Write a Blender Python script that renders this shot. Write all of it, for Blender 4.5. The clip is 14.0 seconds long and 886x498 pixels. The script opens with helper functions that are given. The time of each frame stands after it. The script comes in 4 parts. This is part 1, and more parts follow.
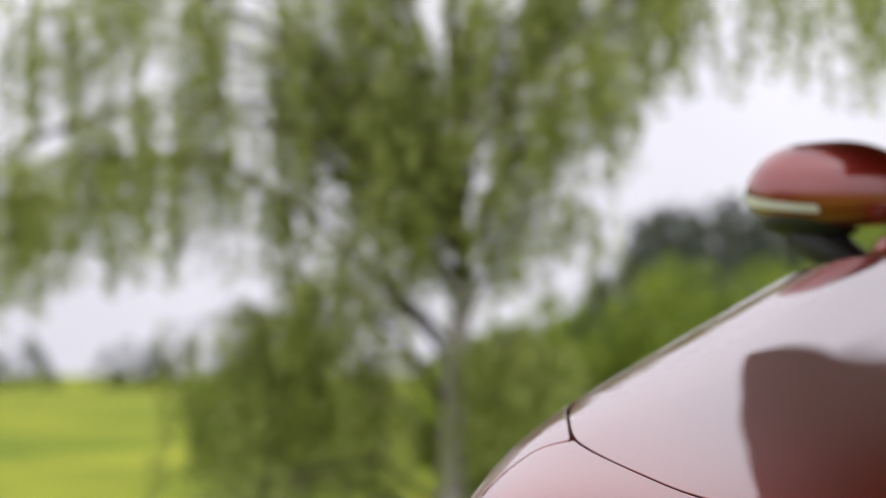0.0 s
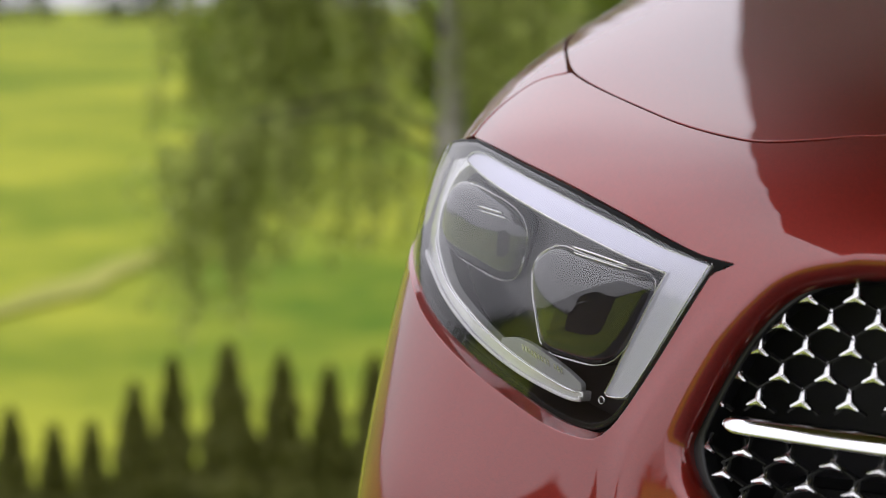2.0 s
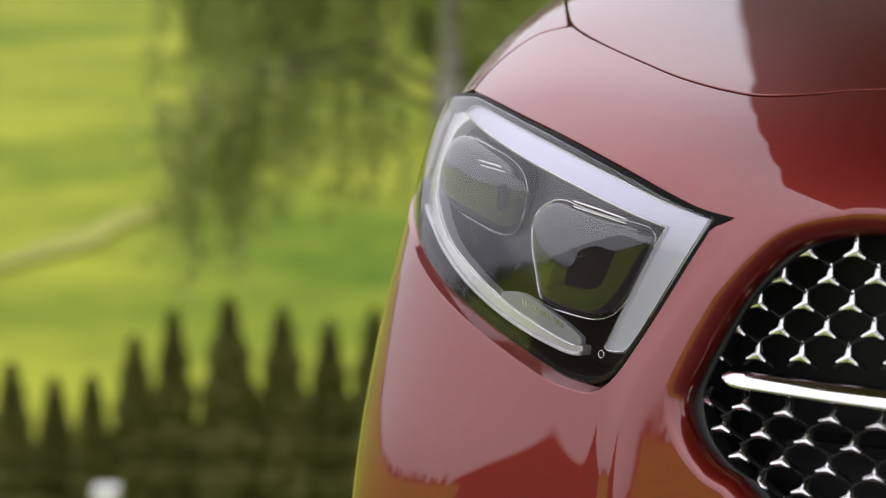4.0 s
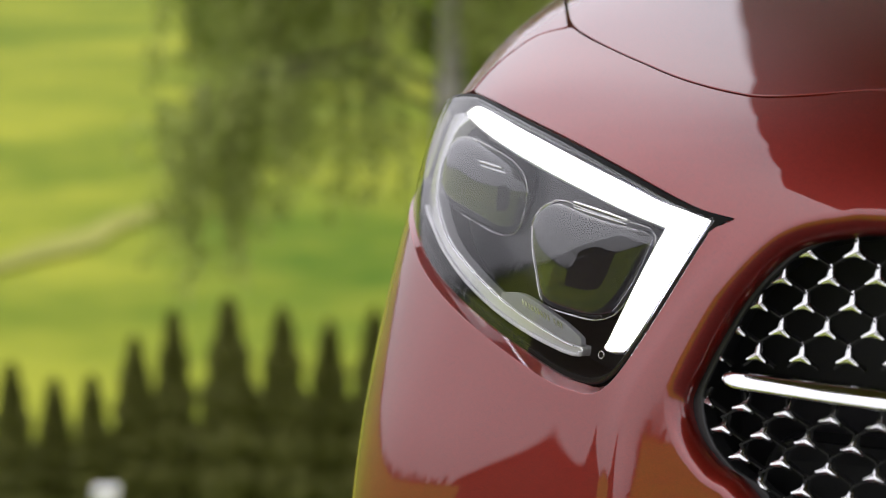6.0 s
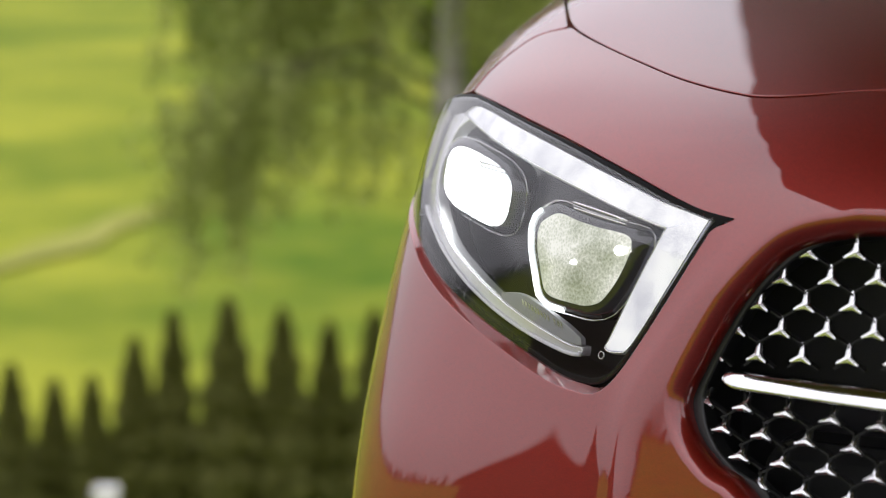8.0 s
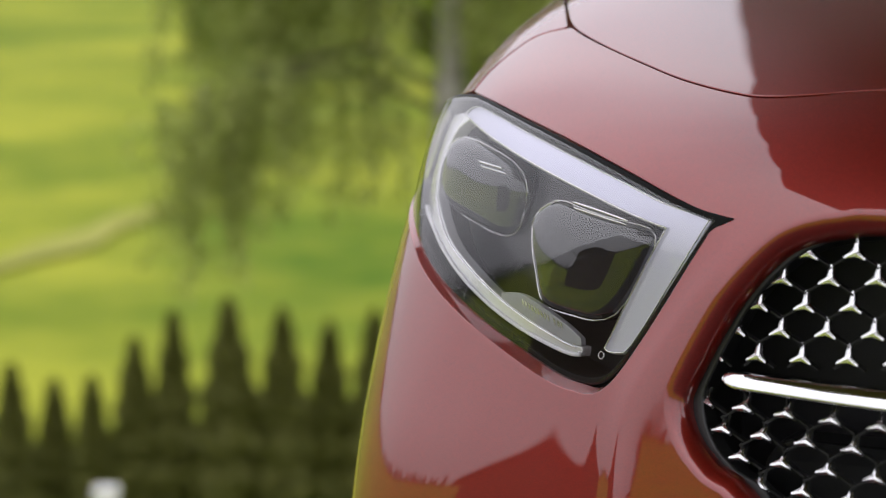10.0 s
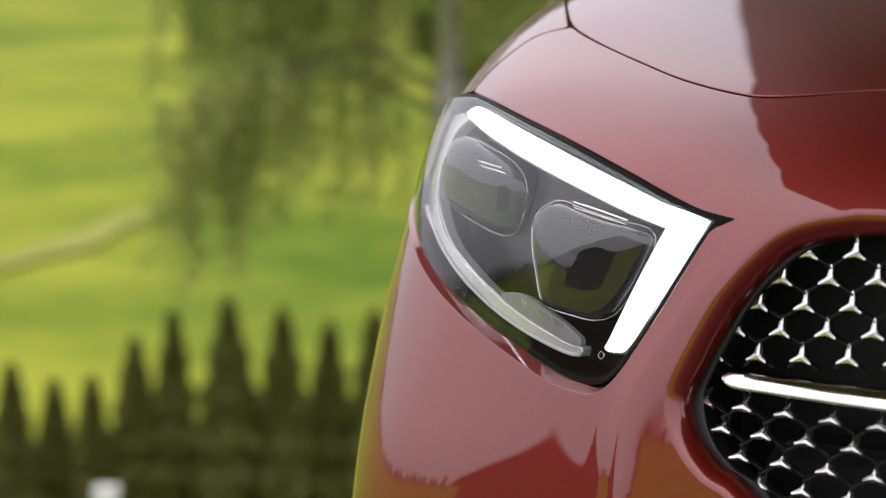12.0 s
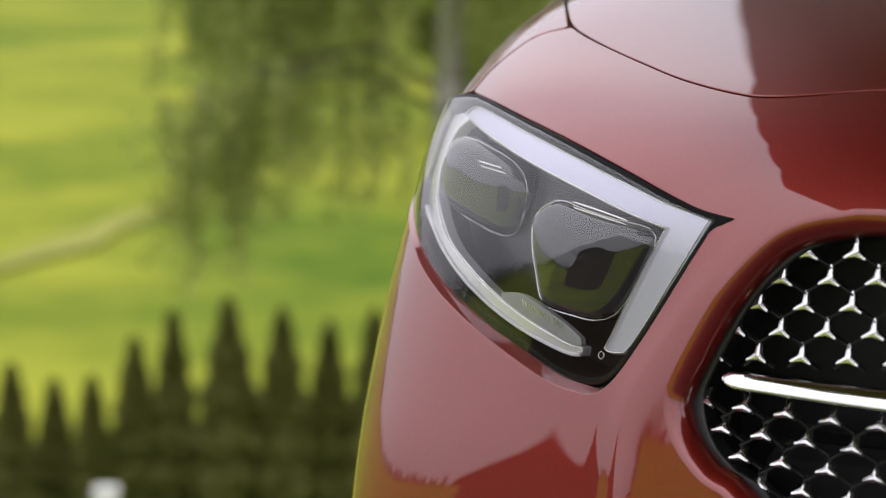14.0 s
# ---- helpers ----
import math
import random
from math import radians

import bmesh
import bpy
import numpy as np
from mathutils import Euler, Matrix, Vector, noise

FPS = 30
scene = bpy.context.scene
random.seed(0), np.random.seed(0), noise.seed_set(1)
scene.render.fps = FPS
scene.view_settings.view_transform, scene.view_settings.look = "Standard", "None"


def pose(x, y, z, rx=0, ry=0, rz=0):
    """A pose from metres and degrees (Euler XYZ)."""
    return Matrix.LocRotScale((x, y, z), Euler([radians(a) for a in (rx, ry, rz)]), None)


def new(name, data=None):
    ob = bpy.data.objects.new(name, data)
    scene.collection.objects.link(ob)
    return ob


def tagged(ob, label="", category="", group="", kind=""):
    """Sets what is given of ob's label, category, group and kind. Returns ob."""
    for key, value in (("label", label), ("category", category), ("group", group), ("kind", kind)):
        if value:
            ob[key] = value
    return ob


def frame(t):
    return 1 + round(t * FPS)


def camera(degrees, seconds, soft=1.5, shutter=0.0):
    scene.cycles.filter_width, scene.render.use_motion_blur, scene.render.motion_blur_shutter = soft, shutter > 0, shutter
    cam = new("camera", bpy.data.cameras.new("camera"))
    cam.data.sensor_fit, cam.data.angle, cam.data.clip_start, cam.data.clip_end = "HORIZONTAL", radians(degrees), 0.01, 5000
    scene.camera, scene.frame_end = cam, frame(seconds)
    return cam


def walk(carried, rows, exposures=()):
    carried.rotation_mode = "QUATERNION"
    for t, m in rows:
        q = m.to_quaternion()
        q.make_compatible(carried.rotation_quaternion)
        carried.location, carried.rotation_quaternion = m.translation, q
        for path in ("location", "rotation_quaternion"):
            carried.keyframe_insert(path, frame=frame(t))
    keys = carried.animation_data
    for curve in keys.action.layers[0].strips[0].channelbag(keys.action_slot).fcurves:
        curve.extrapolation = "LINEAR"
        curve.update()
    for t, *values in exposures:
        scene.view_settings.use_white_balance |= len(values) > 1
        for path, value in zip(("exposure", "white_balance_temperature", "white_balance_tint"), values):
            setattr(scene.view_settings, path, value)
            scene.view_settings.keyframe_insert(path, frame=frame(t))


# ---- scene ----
# ---- camera ----
cam = camera(21.2, 14.0, soft=1.1)
cam.data.dof.use_dof = True
cam.data.dof.focus_distance = 2.57
cam.data.dof.aperture_fstop = 3.9
EYE_HEIGHT = 0.94
tilt = [(0.0, 3.0, 0.055), (0.5, 0.526, 0.04), (1.0, -1.948, 0.025), (1.5, -3.98, 0.015), (2.0, -5.885, 0.0),
        (2.25, -6.62, 0.0), (2.5, -6.99, 0.0), (3.0, -7.0, 0.0), (5.5, -6.98, 0.0), (10.5, -6.97, 0.0), (14.0, -6.97, 0.0)]
walk(cam, [(t, pose(0, 0, EYE_HEIGHT, 90 + pitch, 0, yaw)) for t, pitch, yaw in tilt])

# ---- world and light: bright overcast day ----
world = bpy.data.worlds.new("overcast_sky")
scene.world = world
world.use_nodes = True
wn = world.node_tree
wn.nodes.clear()
sky = wn.nodes.new("ShaderNodeTexSky")
sky.sky_type, sky.sun_disc = "NISHITA", False
sky.sun_elevation, sky.sun_rotation = radians(48), radians(-120)
sky.air_density, sky.dust_density, sky.ozone_density = 1.0, 4.0, 1.0
grey = wn.nodes.new("ShaderNodeHueSaturation")
grey.inputs["Saturation"].default_value = 0.25
cloud = wn.nodes.new("ShaderNodeTexNoise")
cloud.inputs["Scale"].default_value, cloud.inputs["Detail"].default_value = 2.2, 6
cloud_ramp = wn.nodes.new("ShaderNodeValToRGB")
cloud_ramp.color_ramp.elements[0].position, cloud_ramp.color_ramp.elements[0].color = 0.3, (0.72, 0.71, 0.80, 1)
cloud_ramp.color_ramp.elements[1].position, cloud_ramp.color_ramp.elements[1].color = 0.7, (0.99, 0.96, 1.04, 1)
deck = wn.nodes.new("ShaderNodeMixRGB")
deck.inputs["Fac"].default_value = 0.85
deck_gain = wn.nodes.new("ShaderNodeVectorMath")
deck_gain.operation = "SCALE"
sky_way = wn.nodes.new("ShaderNodeTexCoord")
sky_split = wn.nodes.new("ShaderNodeSeparateXYZ")
sky_rise = wn.nodes.new("ShaderNodeMapRange")  # an overcast sky is brighter overhead than at the horizon
sky_rise.inputs["From Max"].default_value = 0.75
sky_rise.inputs["To Min"].default_value, sky_rise.inputs["To Max"].default_value = 8.3, 15.8
wn.links.new(sky_way.outputs["Generated"], sky_split.inputs[0])
wn.links.new(sky_split.outputs["Z"], sky_rise.inputs["Value"])
wn.links.new(sky_rise.outputs[0], deck_gain.inputs["Scale"])
back = wn.nodes.new("ShaderNodeBackground")
back.inputs["Strength"].default_value = 0.142
wout = wn.nodes.new("ShaderNodeOutputWorld")
wn.links.new(sky.outputs[0], grey.inputs["Color"])
wn.links.new(cloud.outputs["Fac"], cloud_ramp.inputs[0])
wn.links.new(cloud_ramp.outputs[0], deck_gain.inputs[0])
wn.links.new(grey.outputs[0], deck.inputs[1])
wn.links.new(deck_gain.outputs[0], deck.inputs[2])
wn.links.new(deck.outputs[0], back.inputs[0])
wn.links.new(back.outputs[0], wout.inputs[0])

sun = new("sun", bpy.data.lights.new("sun", "SUN"))
sun.data.energy, sun.data.angle, sun.data.color = 1.3, radians(14), (1.0, 0.96, 0.9)
sun.rotation_euler = (radians(42), 0, radians(-120 + 180))
scene.view_settings.exposure = -0.05


# ---- materials ----
def nodes_of(name):
    m = bpy.data.materials.new(name)
    m.use_nodes = True
    return m, m.node_tree.nodes, m.node_tree.links, m.node_tree.nodes["Principled BSDF"]


def surface(name, dark, light, rough=0.6, metal=0.0, scale=8.0, fine=60.0, bump=0.15, coat=0.0, depth=0.01, patch=0.5, spec=0.5):
    """A surface with variation at two scales and fine relief."""
    m, n, l, p = nodes_of(name)
    pos = n.new("ShaderNodeTexCoord")
    big, small = n.new("ShaderNodeTexNoise"), n.new("ShaderNodeTexNoise")
    big.inputs["Scale"].default_value, big.inputs["Detail"].default_value = scale, 5
    small.inputs["Scale"].default_value, small.inputs["Detail"].default_value = fine, 4
    mix = n.new("ShaderNodeMath")
    mix.operation = "MULTIPLY_ADD"
    mix.inputs[1].default_value = patch
    half = n.new("ShaderNodeMath")
    half.operation = "MULTIPLY"
    half.inputs[1].default_value = 1 - patch
    ramp = n.new("ShaderNodeValToRGB")
    ramp.color_ramp.elements[0].position, ramp.color_ramp.elements[0].color = 0.32, (*dark, 1)
    ramp.color_ramp.elements[1].position, ramp.color_ramp.elements[1].color = 0.68, (*light, 1)
    for t in (big, small):
        l.new(pos.outputs["Object"], t.inputs["Vector"])
    l.new(small.outputs["Fac"], half.inputs[0])
    l.new(big.outputs["Fac"], mix.inputs[0])
    l.new(half.outputs[0], mix.inputs[2])
    l.new(mix.outputs[0], ramp.inputs[0])
    l.new(ramp.outputs[0], p.inputs["Base Color"])
    if bump:
        b = n.new("ShaderNodeBump")
        b.inputs["Strength"].default_value, b.inputs["Distance"].default_value = bump, depth
        l.new(small.outputs["Fac"], b.inputs["Height"])
        l.new(b.outputs[0], p.inputs["Normal"])
    p.inputs["Roughness"].default_value, p.inputs["Metallic"].default_value = rough, metal
    p.inputs["Specular IOR Level"].default_value = spec
    p.inputs["Coat Weight"].default_value, p.inputs["Coat Roughness"].default_value = coat, 0.02
    return m


def leaf_material(name, dark, light):
    """Thin leaves: colour varies leaf by leaf, some light comes through."""
    m, n, l, p = nodes_of(name)
    geo = n.new("ShaderNodeNewGeometry")
    ramp = n.new("ShaderNodeValToRGB")
    ramp.color_ramp.elements[0].color, ramp.color_ramp.elements[1].color = (*dark, 1), (*light, 1)
    thin = n.new("ShaderNodeBsdfTranslucent")
    both = n.new("ShaderNodeMixShader")
    both.inputs[0].default_value = 0.4
    l.new(geo.outputs["Random Per Island"], ramp.inputs[0])
    l.new(ramp.outputs[0], p.inputs["Base Color"])
    l.new(ramp.outputs[0], thin.inputs["Color"])
    p.inputs["Roughness"].default_value, p.inputs["Specular IOR Level"].default_value = 0.55, 0.2
    l.new(p.outputs[0], both.inputs[1])
    l.new(thin.outputs[0], both.inputs[2])
    l.new(both.outputs[0], n["Material Output"].inputs[0])
    return m


def glowing(name, color, strength):
    m, n, l, p = nodes_of(name)
    p.inputs["Base Color"].default_value = (*color, 1)
    p.inputs["Emission Color"].default_value = (*color, 1)
    p.inputs["Emission Strength"].default_value = strength
    return m


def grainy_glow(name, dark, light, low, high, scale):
    """Glow for lit lenses, guide and amber spill: fine optic grain over larger bright and dim areas."""
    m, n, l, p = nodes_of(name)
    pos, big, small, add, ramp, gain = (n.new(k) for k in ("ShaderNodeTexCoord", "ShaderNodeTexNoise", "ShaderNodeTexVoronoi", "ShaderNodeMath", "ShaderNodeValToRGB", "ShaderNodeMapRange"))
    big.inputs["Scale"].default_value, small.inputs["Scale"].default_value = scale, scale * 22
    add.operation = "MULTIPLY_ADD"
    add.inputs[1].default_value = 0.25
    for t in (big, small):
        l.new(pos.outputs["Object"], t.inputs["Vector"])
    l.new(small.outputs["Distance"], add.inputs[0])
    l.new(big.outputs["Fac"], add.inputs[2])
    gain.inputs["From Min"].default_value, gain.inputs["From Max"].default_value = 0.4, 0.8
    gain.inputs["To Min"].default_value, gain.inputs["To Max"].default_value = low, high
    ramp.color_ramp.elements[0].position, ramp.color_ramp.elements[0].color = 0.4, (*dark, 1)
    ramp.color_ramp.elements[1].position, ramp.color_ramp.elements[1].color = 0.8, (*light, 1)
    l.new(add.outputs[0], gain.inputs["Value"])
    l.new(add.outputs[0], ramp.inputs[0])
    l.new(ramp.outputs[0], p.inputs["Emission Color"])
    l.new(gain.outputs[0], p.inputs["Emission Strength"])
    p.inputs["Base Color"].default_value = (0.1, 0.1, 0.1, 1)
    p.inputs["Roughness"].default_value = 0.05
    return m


def clear_plastic(name, tint=(1, 1, 1), rough=0.0, front=0.09):
    """A thin clear sheet: light passes straight, both its faces mirror more at flat angles."""
    m, n, l, p = nodes_of(name)
    n.remove(p)
    see, shine, facing, curve, span, mix = (n.new(k) for k in ("ShaderNodeBsdfTransparent", "ShaderNodeBsdfGlossy", "ShaderNodeLayerWeight", "ShaderNodeMath", "ShaderNodeMapRange", "ShaderNodeMixShader"))
    see.inputs["Color"].default_value = (*tint, 1)
    shine.inputs["Roughness"].default_value = rough
    facing.inputs["Blend"].default_value = 0.5
    curve.operation = "POWER"
    curve.inputs[1].default_value = 4.0
    span.inputs["To Min"].default_value = front
    l.new(facing.outputs["Facing"], curve.inputs[0])
    l.new(curve.outputs[0], span.inputs["Value"])
    l.new(span.outputs[0], mix.inputs[0])
    l.new(see.outputs[0], mix.inputs[1])
    l.new(shine.outputs[0], mix.inputs[2])
    l.new(mix.outputs[0], n["Material Output"].inputs[0])
    return m


def car_paint():
    """Deep metallic red under a clear coat, with fine flakes."""
    m, n, l, p = nodes_of("red_paint")
    pos, flake, ramp, bump = n.new("ShaderNodeTexCoord"), n.new("ShaderNodeTexVoronoi"), n.new("ShaderNodeValToRGB"), n.new("ShaderNodeBump")
    flake.inputs["Scale"].default_value = 1600
    ramp.color_ramp.elements[0].color, ramp.color_ramp.elements[1].color = (0.19, 0.0075, 0.004, 1), (0.33, 0.014, 0.006, 1)
    l.new(pos.outputs["Object"], flake.inputs["Vector"])
    l.new(flake.outputs["Color"], ramp.inputs[0])
    l.new(ramp.outputs[0], p.inputs["Base Color"])
    p.inputs["Metallic"].default_value, p.inputs["Roughness"].default_value = 0.55, 0.38
    p.inputs["Coat Weight"].default_value, p.inputs["Coat Roughness"].default_value, p.inputs["Coat IOR"].default_value = 1.0, 0.010, 1.82
    return m


def ribbed_guide():
    """Frosted clear plastic over a bright reflector, with fine crossed ribs."""
    m, n, l, p = nodes_of("frosted_light_guide")
    pos = n.new("ShaderNodeTexCoord")
    waves = []
    for turn in (0.7, -0.9):
        spin, wave = n.new("ShaderNodeMapping"), n.new("ShaderNodeTexWave")
        spin.inputs["Rotation"].default_value = (0, turn, 0)
        wave.inputs["Scale"].default_value, wave.inputs["Distortion"].default_value = 150, 0.4
        l.new(pos.outputs["Object"], spin.inputs["Vector"])
        l.new(spin.outputs[0], wave.inputs["Vector"])
        waves.append(wave)
    both, ramp, bump = n.new("ShaderNodeMath"), n.new("ShaderNodeValToRGB"), n.new("ShaderNodeBump")
    both.operation = "MULTIPLY"
    l.new(waves[0].outputs["Fac"], both.inputs[0])
    l.new(waves[1].outputs["Fac"], both.inputs[1])
    ramp.color_ramp.elements[0].color, ramp.color_ramp.elements[1].color = (0.64, 0.64, 0.80, 1), (0.82, 0.82, 0.95, 1)
    l.new(both.outputs[0], ramp.inputs[0])
    l.new(both.outputs[0], bump.inputs["Height"])
    bump.inputs["Strength"].default_value, bump.inputs["Distance"].default_value = 0.2, 0.0006
    l.new(ramp.outputs[0], p.inputs["Base Color"])
    l.new(bump.outputs[0], p.inputs["Normal"])
    p.inputs["Metallic"].default_value, p.inputs["Roughness"].default_value = 0.55, 0.32
    p.inputs["Coat Weight"].default_value = 0.5
    return m


PAINT = car_paint()
BLACK = surface("black_plastic", (0.008, 0.008, 0.009), (0.014, 0.014, 0.015), rough=0.3, bump=0.02, fine=400, depth=0.001)
MATT = surface("matt_black_plastic", (0.010, 0.010, 0.011), (0.02, 0.02, 0.021), rough=0.55, bump=0.1, fine=500, depth=0.001)
HOUSING = surface("lamp_housing_plastic", (0.006, 0.006, 0.007), (0.011, 0.011, 0.012), rough=0.3, bump=0.0, fine=300, depth=0.001)
CHROME = surface("chrome", (0.82, 0.82, 0.84), (0.9, 0.9, 0.91), rough=0.08, metal=1.0, bump=0.0)
SATIN = surface("satin_chrome", (0.68, 0.68, 0.69), (0.8, 0.8, 0.8), rough=0.22, metal=1.0, bump=0.0)
SEAL = surface("black_seal", (0.004, 0.004, 0.004), (0.007, 0.007, 0.007), rough=0.45, bump=0.0, spec=0.12)
STRIP = surface("clear_indicator_plastic", (0.78, 0.78, 0.82), (0.88, 0.88, 0.9), rough=0.2, coat=0.5, bump=0.0)
RUBBER = surface("tyre_rubber", (0.012, 0.012, 0.012), (0.025, 0.025, 0.025), rough=0.85, bump=0.3, fine=120)
COVER_GLASS = clear_plastic("headlamp_cover")
DARK_GLASS = surface("tinted_glass", (0.008, 0.01, 0.01), (0.012, 0.014, 0.014), rough=0.02, coat=1.0, bump=0.0)
LENS = surface("projector_lens", (0.010, 0.011, 0.014), (0.02, 0.022, 0.026), rough=0.03, coat=1.0, bump=0.0)
GUIDE = ribbed_guide()
PALE = surface("pale_trim", (0.84, 0.85, 0.87), (0.92, 0.92, 0.93), rough=0.22, metal=0.55, coat=0.6, bump=0.0)
GREYPLATE = surface("grey_trim_plate", (0.30, 0.31, 0.32), (0.38, 0.39, 0.40), rough=0.3, coat=0.4, fine=400, bump=0.1, depth=0.0006)
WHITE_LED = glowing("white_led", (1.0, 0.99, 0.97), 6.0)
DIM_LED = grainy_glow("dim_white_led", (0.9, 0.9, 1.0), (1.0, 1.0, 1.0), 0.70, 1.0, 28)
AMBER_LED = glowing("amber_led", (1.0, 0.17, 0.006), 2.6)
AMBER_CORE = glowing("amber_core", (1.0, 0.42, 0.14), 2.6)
AMBER_SOFT = grainy_glow("amber_spill_glow", (0.95, 0.30, 0.12), (1.0, 0.36, 0.16), 0.78, 0.88, 40)
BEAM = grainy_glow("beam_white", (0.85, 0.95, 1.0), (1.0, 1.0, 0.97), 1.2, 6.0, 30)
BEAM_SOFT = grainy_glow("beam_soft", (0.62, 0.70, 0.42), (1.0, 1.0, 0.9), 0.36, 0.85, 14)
GRASS = surface("meadow_grass", (0.066, 0.125, 0.010), (0.30, 0.315, 0.032), rough=0.9, scale=0.13, fine=1.1, bump=0.6, depth=0.2, patch=0.75, spec=0.05)
ASPHALT = surface("asphalt", (0.035, 0.035, 0.036), (0.065, 0.064, 0.062), rough=0.85, scale=0.8, fine=90, bump=0.4, depth=0.006)
BIRCH = surface("birch_bark", (0.09, 0.08, 0.075), (0.58, 0.54, 0.52), rough=0.8, scale=2.5, fine=14, bump=0.5, depth=0.01)
TWIG = surface("dark_twigs", (0.03, 0.022, 0.016), (0.07, 0.05, 0.04), rough=0.85, scale=3, fine=30)
BIRCH_LEAF = leaf_material("birch_leaves", (0.18, 0.225, 0.055), (0.43, 0.475, 0.14))
HEDGE_LEAF = leaf_material("thuja_foliage", (0.12, 0.13, 0.036), (0.25, 0.25, 0.075))
BUSH_LEAF = leaf_material("bush_leaves", (0.12, 0.18, 0.02), (0.26, 0.32, 0.045))
# Forest leaves are lightened: distance haze is put into their colour.
FOREST_LEAF = leaf_material("far_forest", (0.06, 0.075, 0.055), (0.11, 0.125, 0.09))
FARTREE_LEAF = leaf_material("far_tree_leaves", (0.03, 0.045, 0.02), (0.07, 0.09, 0.03))
WOOD = surface("dark_stained_wood", (0.035, 0.02, 0.014), (0.08, 0.045, 0.03), rough=0.7, scale=1.5, fine=20)
WHITE = surface("white_paint", (0.68, 0.68, 0.67), (0.8, 0.8, 0.79), rough=0.6, scale=3, fine=40)
TRACK = surface("dry_earth_track", (0.20, 0.215, 0.045), (0.30, 0.30, 0.08), rough=0.95, scale=0.4, fine=6, spec=0.05)


# ---- mesh helpers ----
def mesh_of(name, verts, faces, material, normals=None, smooth=True):
    me = bpy.data.meshes.new(name)
    me.from_pydata([tuple(v) for v in verts], [], faces)
    me.materials.append(material)
    if smooth:
        me.polygons.foreach_set("use_smooth", [True] * len(me.polygons))
    if normals is not None:
        me.normals_split_custom_set_from_vertices([tuple(n) for n in normals])
    me.update()
    return me


def attach(name, me, parent, label=""):
    ob = new(name, me)
    ob.parent = parent
    return tagged(ob, label)


def part(name, bm, material, parent, label=""):
    me = bpy.data.meshes.new(name)
    bm.to_mesh(me)
    bm.free()
    me.materials.append(material)
    return attach(name, me, parent, label)


def thing(name, label, category, m=None, group="", kind=""):
    ob = new(name)
    if m is not None:
        ob.matrix_basis = m
    return tagged(ob, label, category, group, kind)


def box(bm, x0, x1, y0, y1, z0, z1, bevel=0.0):
    made = bmesh.ops.create_cube(bm, size=1.0, matrix=Matrix.Translation(((x0 + x1) / 2, (y0 + y1) / 2, (z0 + z1) / 2)) @ Matrix.Diagonal((x1 - x0, y1 - y0, z1 - z0, 1)))
    if bevel:
        edges = {e for v in made["verts"] for e in v.link_edges}
        bmesh.ops.bevel(bm, geom=list(edges), offset=bevel, segments=2, affect="EDGES")
    return bm


def tube(bm, points, radii, sides=8):
    """A tapered limb along points."""
    rings = []
    for i, p in enumerate(points):
        d = (points[min(i + 1, len(points) - 1)] - points[max(i - 1, 0)]).normalized()
        side = d.cross(Vector((0.31, 0.95, 0.05))).normalized()
        up = side.cross(d)
        rings.append([bm.verts.new(p + (side * math.cos(k * math.tau / sides) + up * math.sin(k * math.tau / sides)) * radii[i]) for k in range(sides)])
    for r, s in zip(rings, rings[1:]):
        for k in range(sides):
            bm.faces.new((r[k], r[(k + 1) % sides], s[(k + 1) % sides], s[k])).smooth = True
    bm.faces.new(rings[-1])
    bm.faces.new(rings[0][::-1])


# ---- terrain ----
CAR_YAW, CAR_SLOPE, CAR_X, CAR_Y = radians(29), radians(5), 0.598, 2.2


def car_plan(x, y):
    """Across the car (to its left positive) and along it (to its rear positive)."""
    dx, dy = x - CAR_X, y - CAR_Y
    return dx * math.cos(CAR_YAW) - dy * math.sin(CAR_YAW), dx * math.sin(CAR_YAW) + dy * math.cos(CAR_YAW)


def land(x, y):
    """Height of the ground: a sloping drive on an embankment above a valley with meadows."""
    u, v = car_plan(x, y)
    r = math.hypot(x, y)
    top = math.tan(CAR_SLOPE) * max(-6.0, min(8.0, v)) - 0.12 * max(0.0, r - 25)
    top -= 0.8 * max(0.0, -1.2 - u)
    field = -4.6 + 0.030 * max(0.0, min(r, 150) - 26) - 0.003 * max(0.0, min(r, 900) - 150)
    field += 0.5 * noise.noise(Vector((x * 0.02, y * 0.02, 0.3))) * min(1.0, r / 60)
    return max(top, field)


def make_ground():
    verts, faces = [(0, 0, land(0, 0))], []
    rings, spokes = 110, 180
    for i in range(rings):
        r = 0.5 * (6000 / 0.5) ** (i / (rings - 1))
        for k in range(spokes):
            a = math.tau * k / spokes
            x, y = r * math.sin(a), r * math.cos(a)
            verts.append((x, y, land(x, y) - 0.02))
    for k in range(spokes):
        faces.append((0, 1 + (k + 1) % spokes, 1 + k))
    for i in range(rings - 1):
        for k in range(spokes):
            a, b = 1 + i * spokes + k, 1 + i * spokes + (k + 1) % spokes
            faces.append((a, b, b + spokes, a + spokes))
    tagged(new("ground", mesh_of("ground", verts, faces, GRASS)), "bright green mown meadow on a gentle hillside", "meadow", kind="structure")


make_ground()

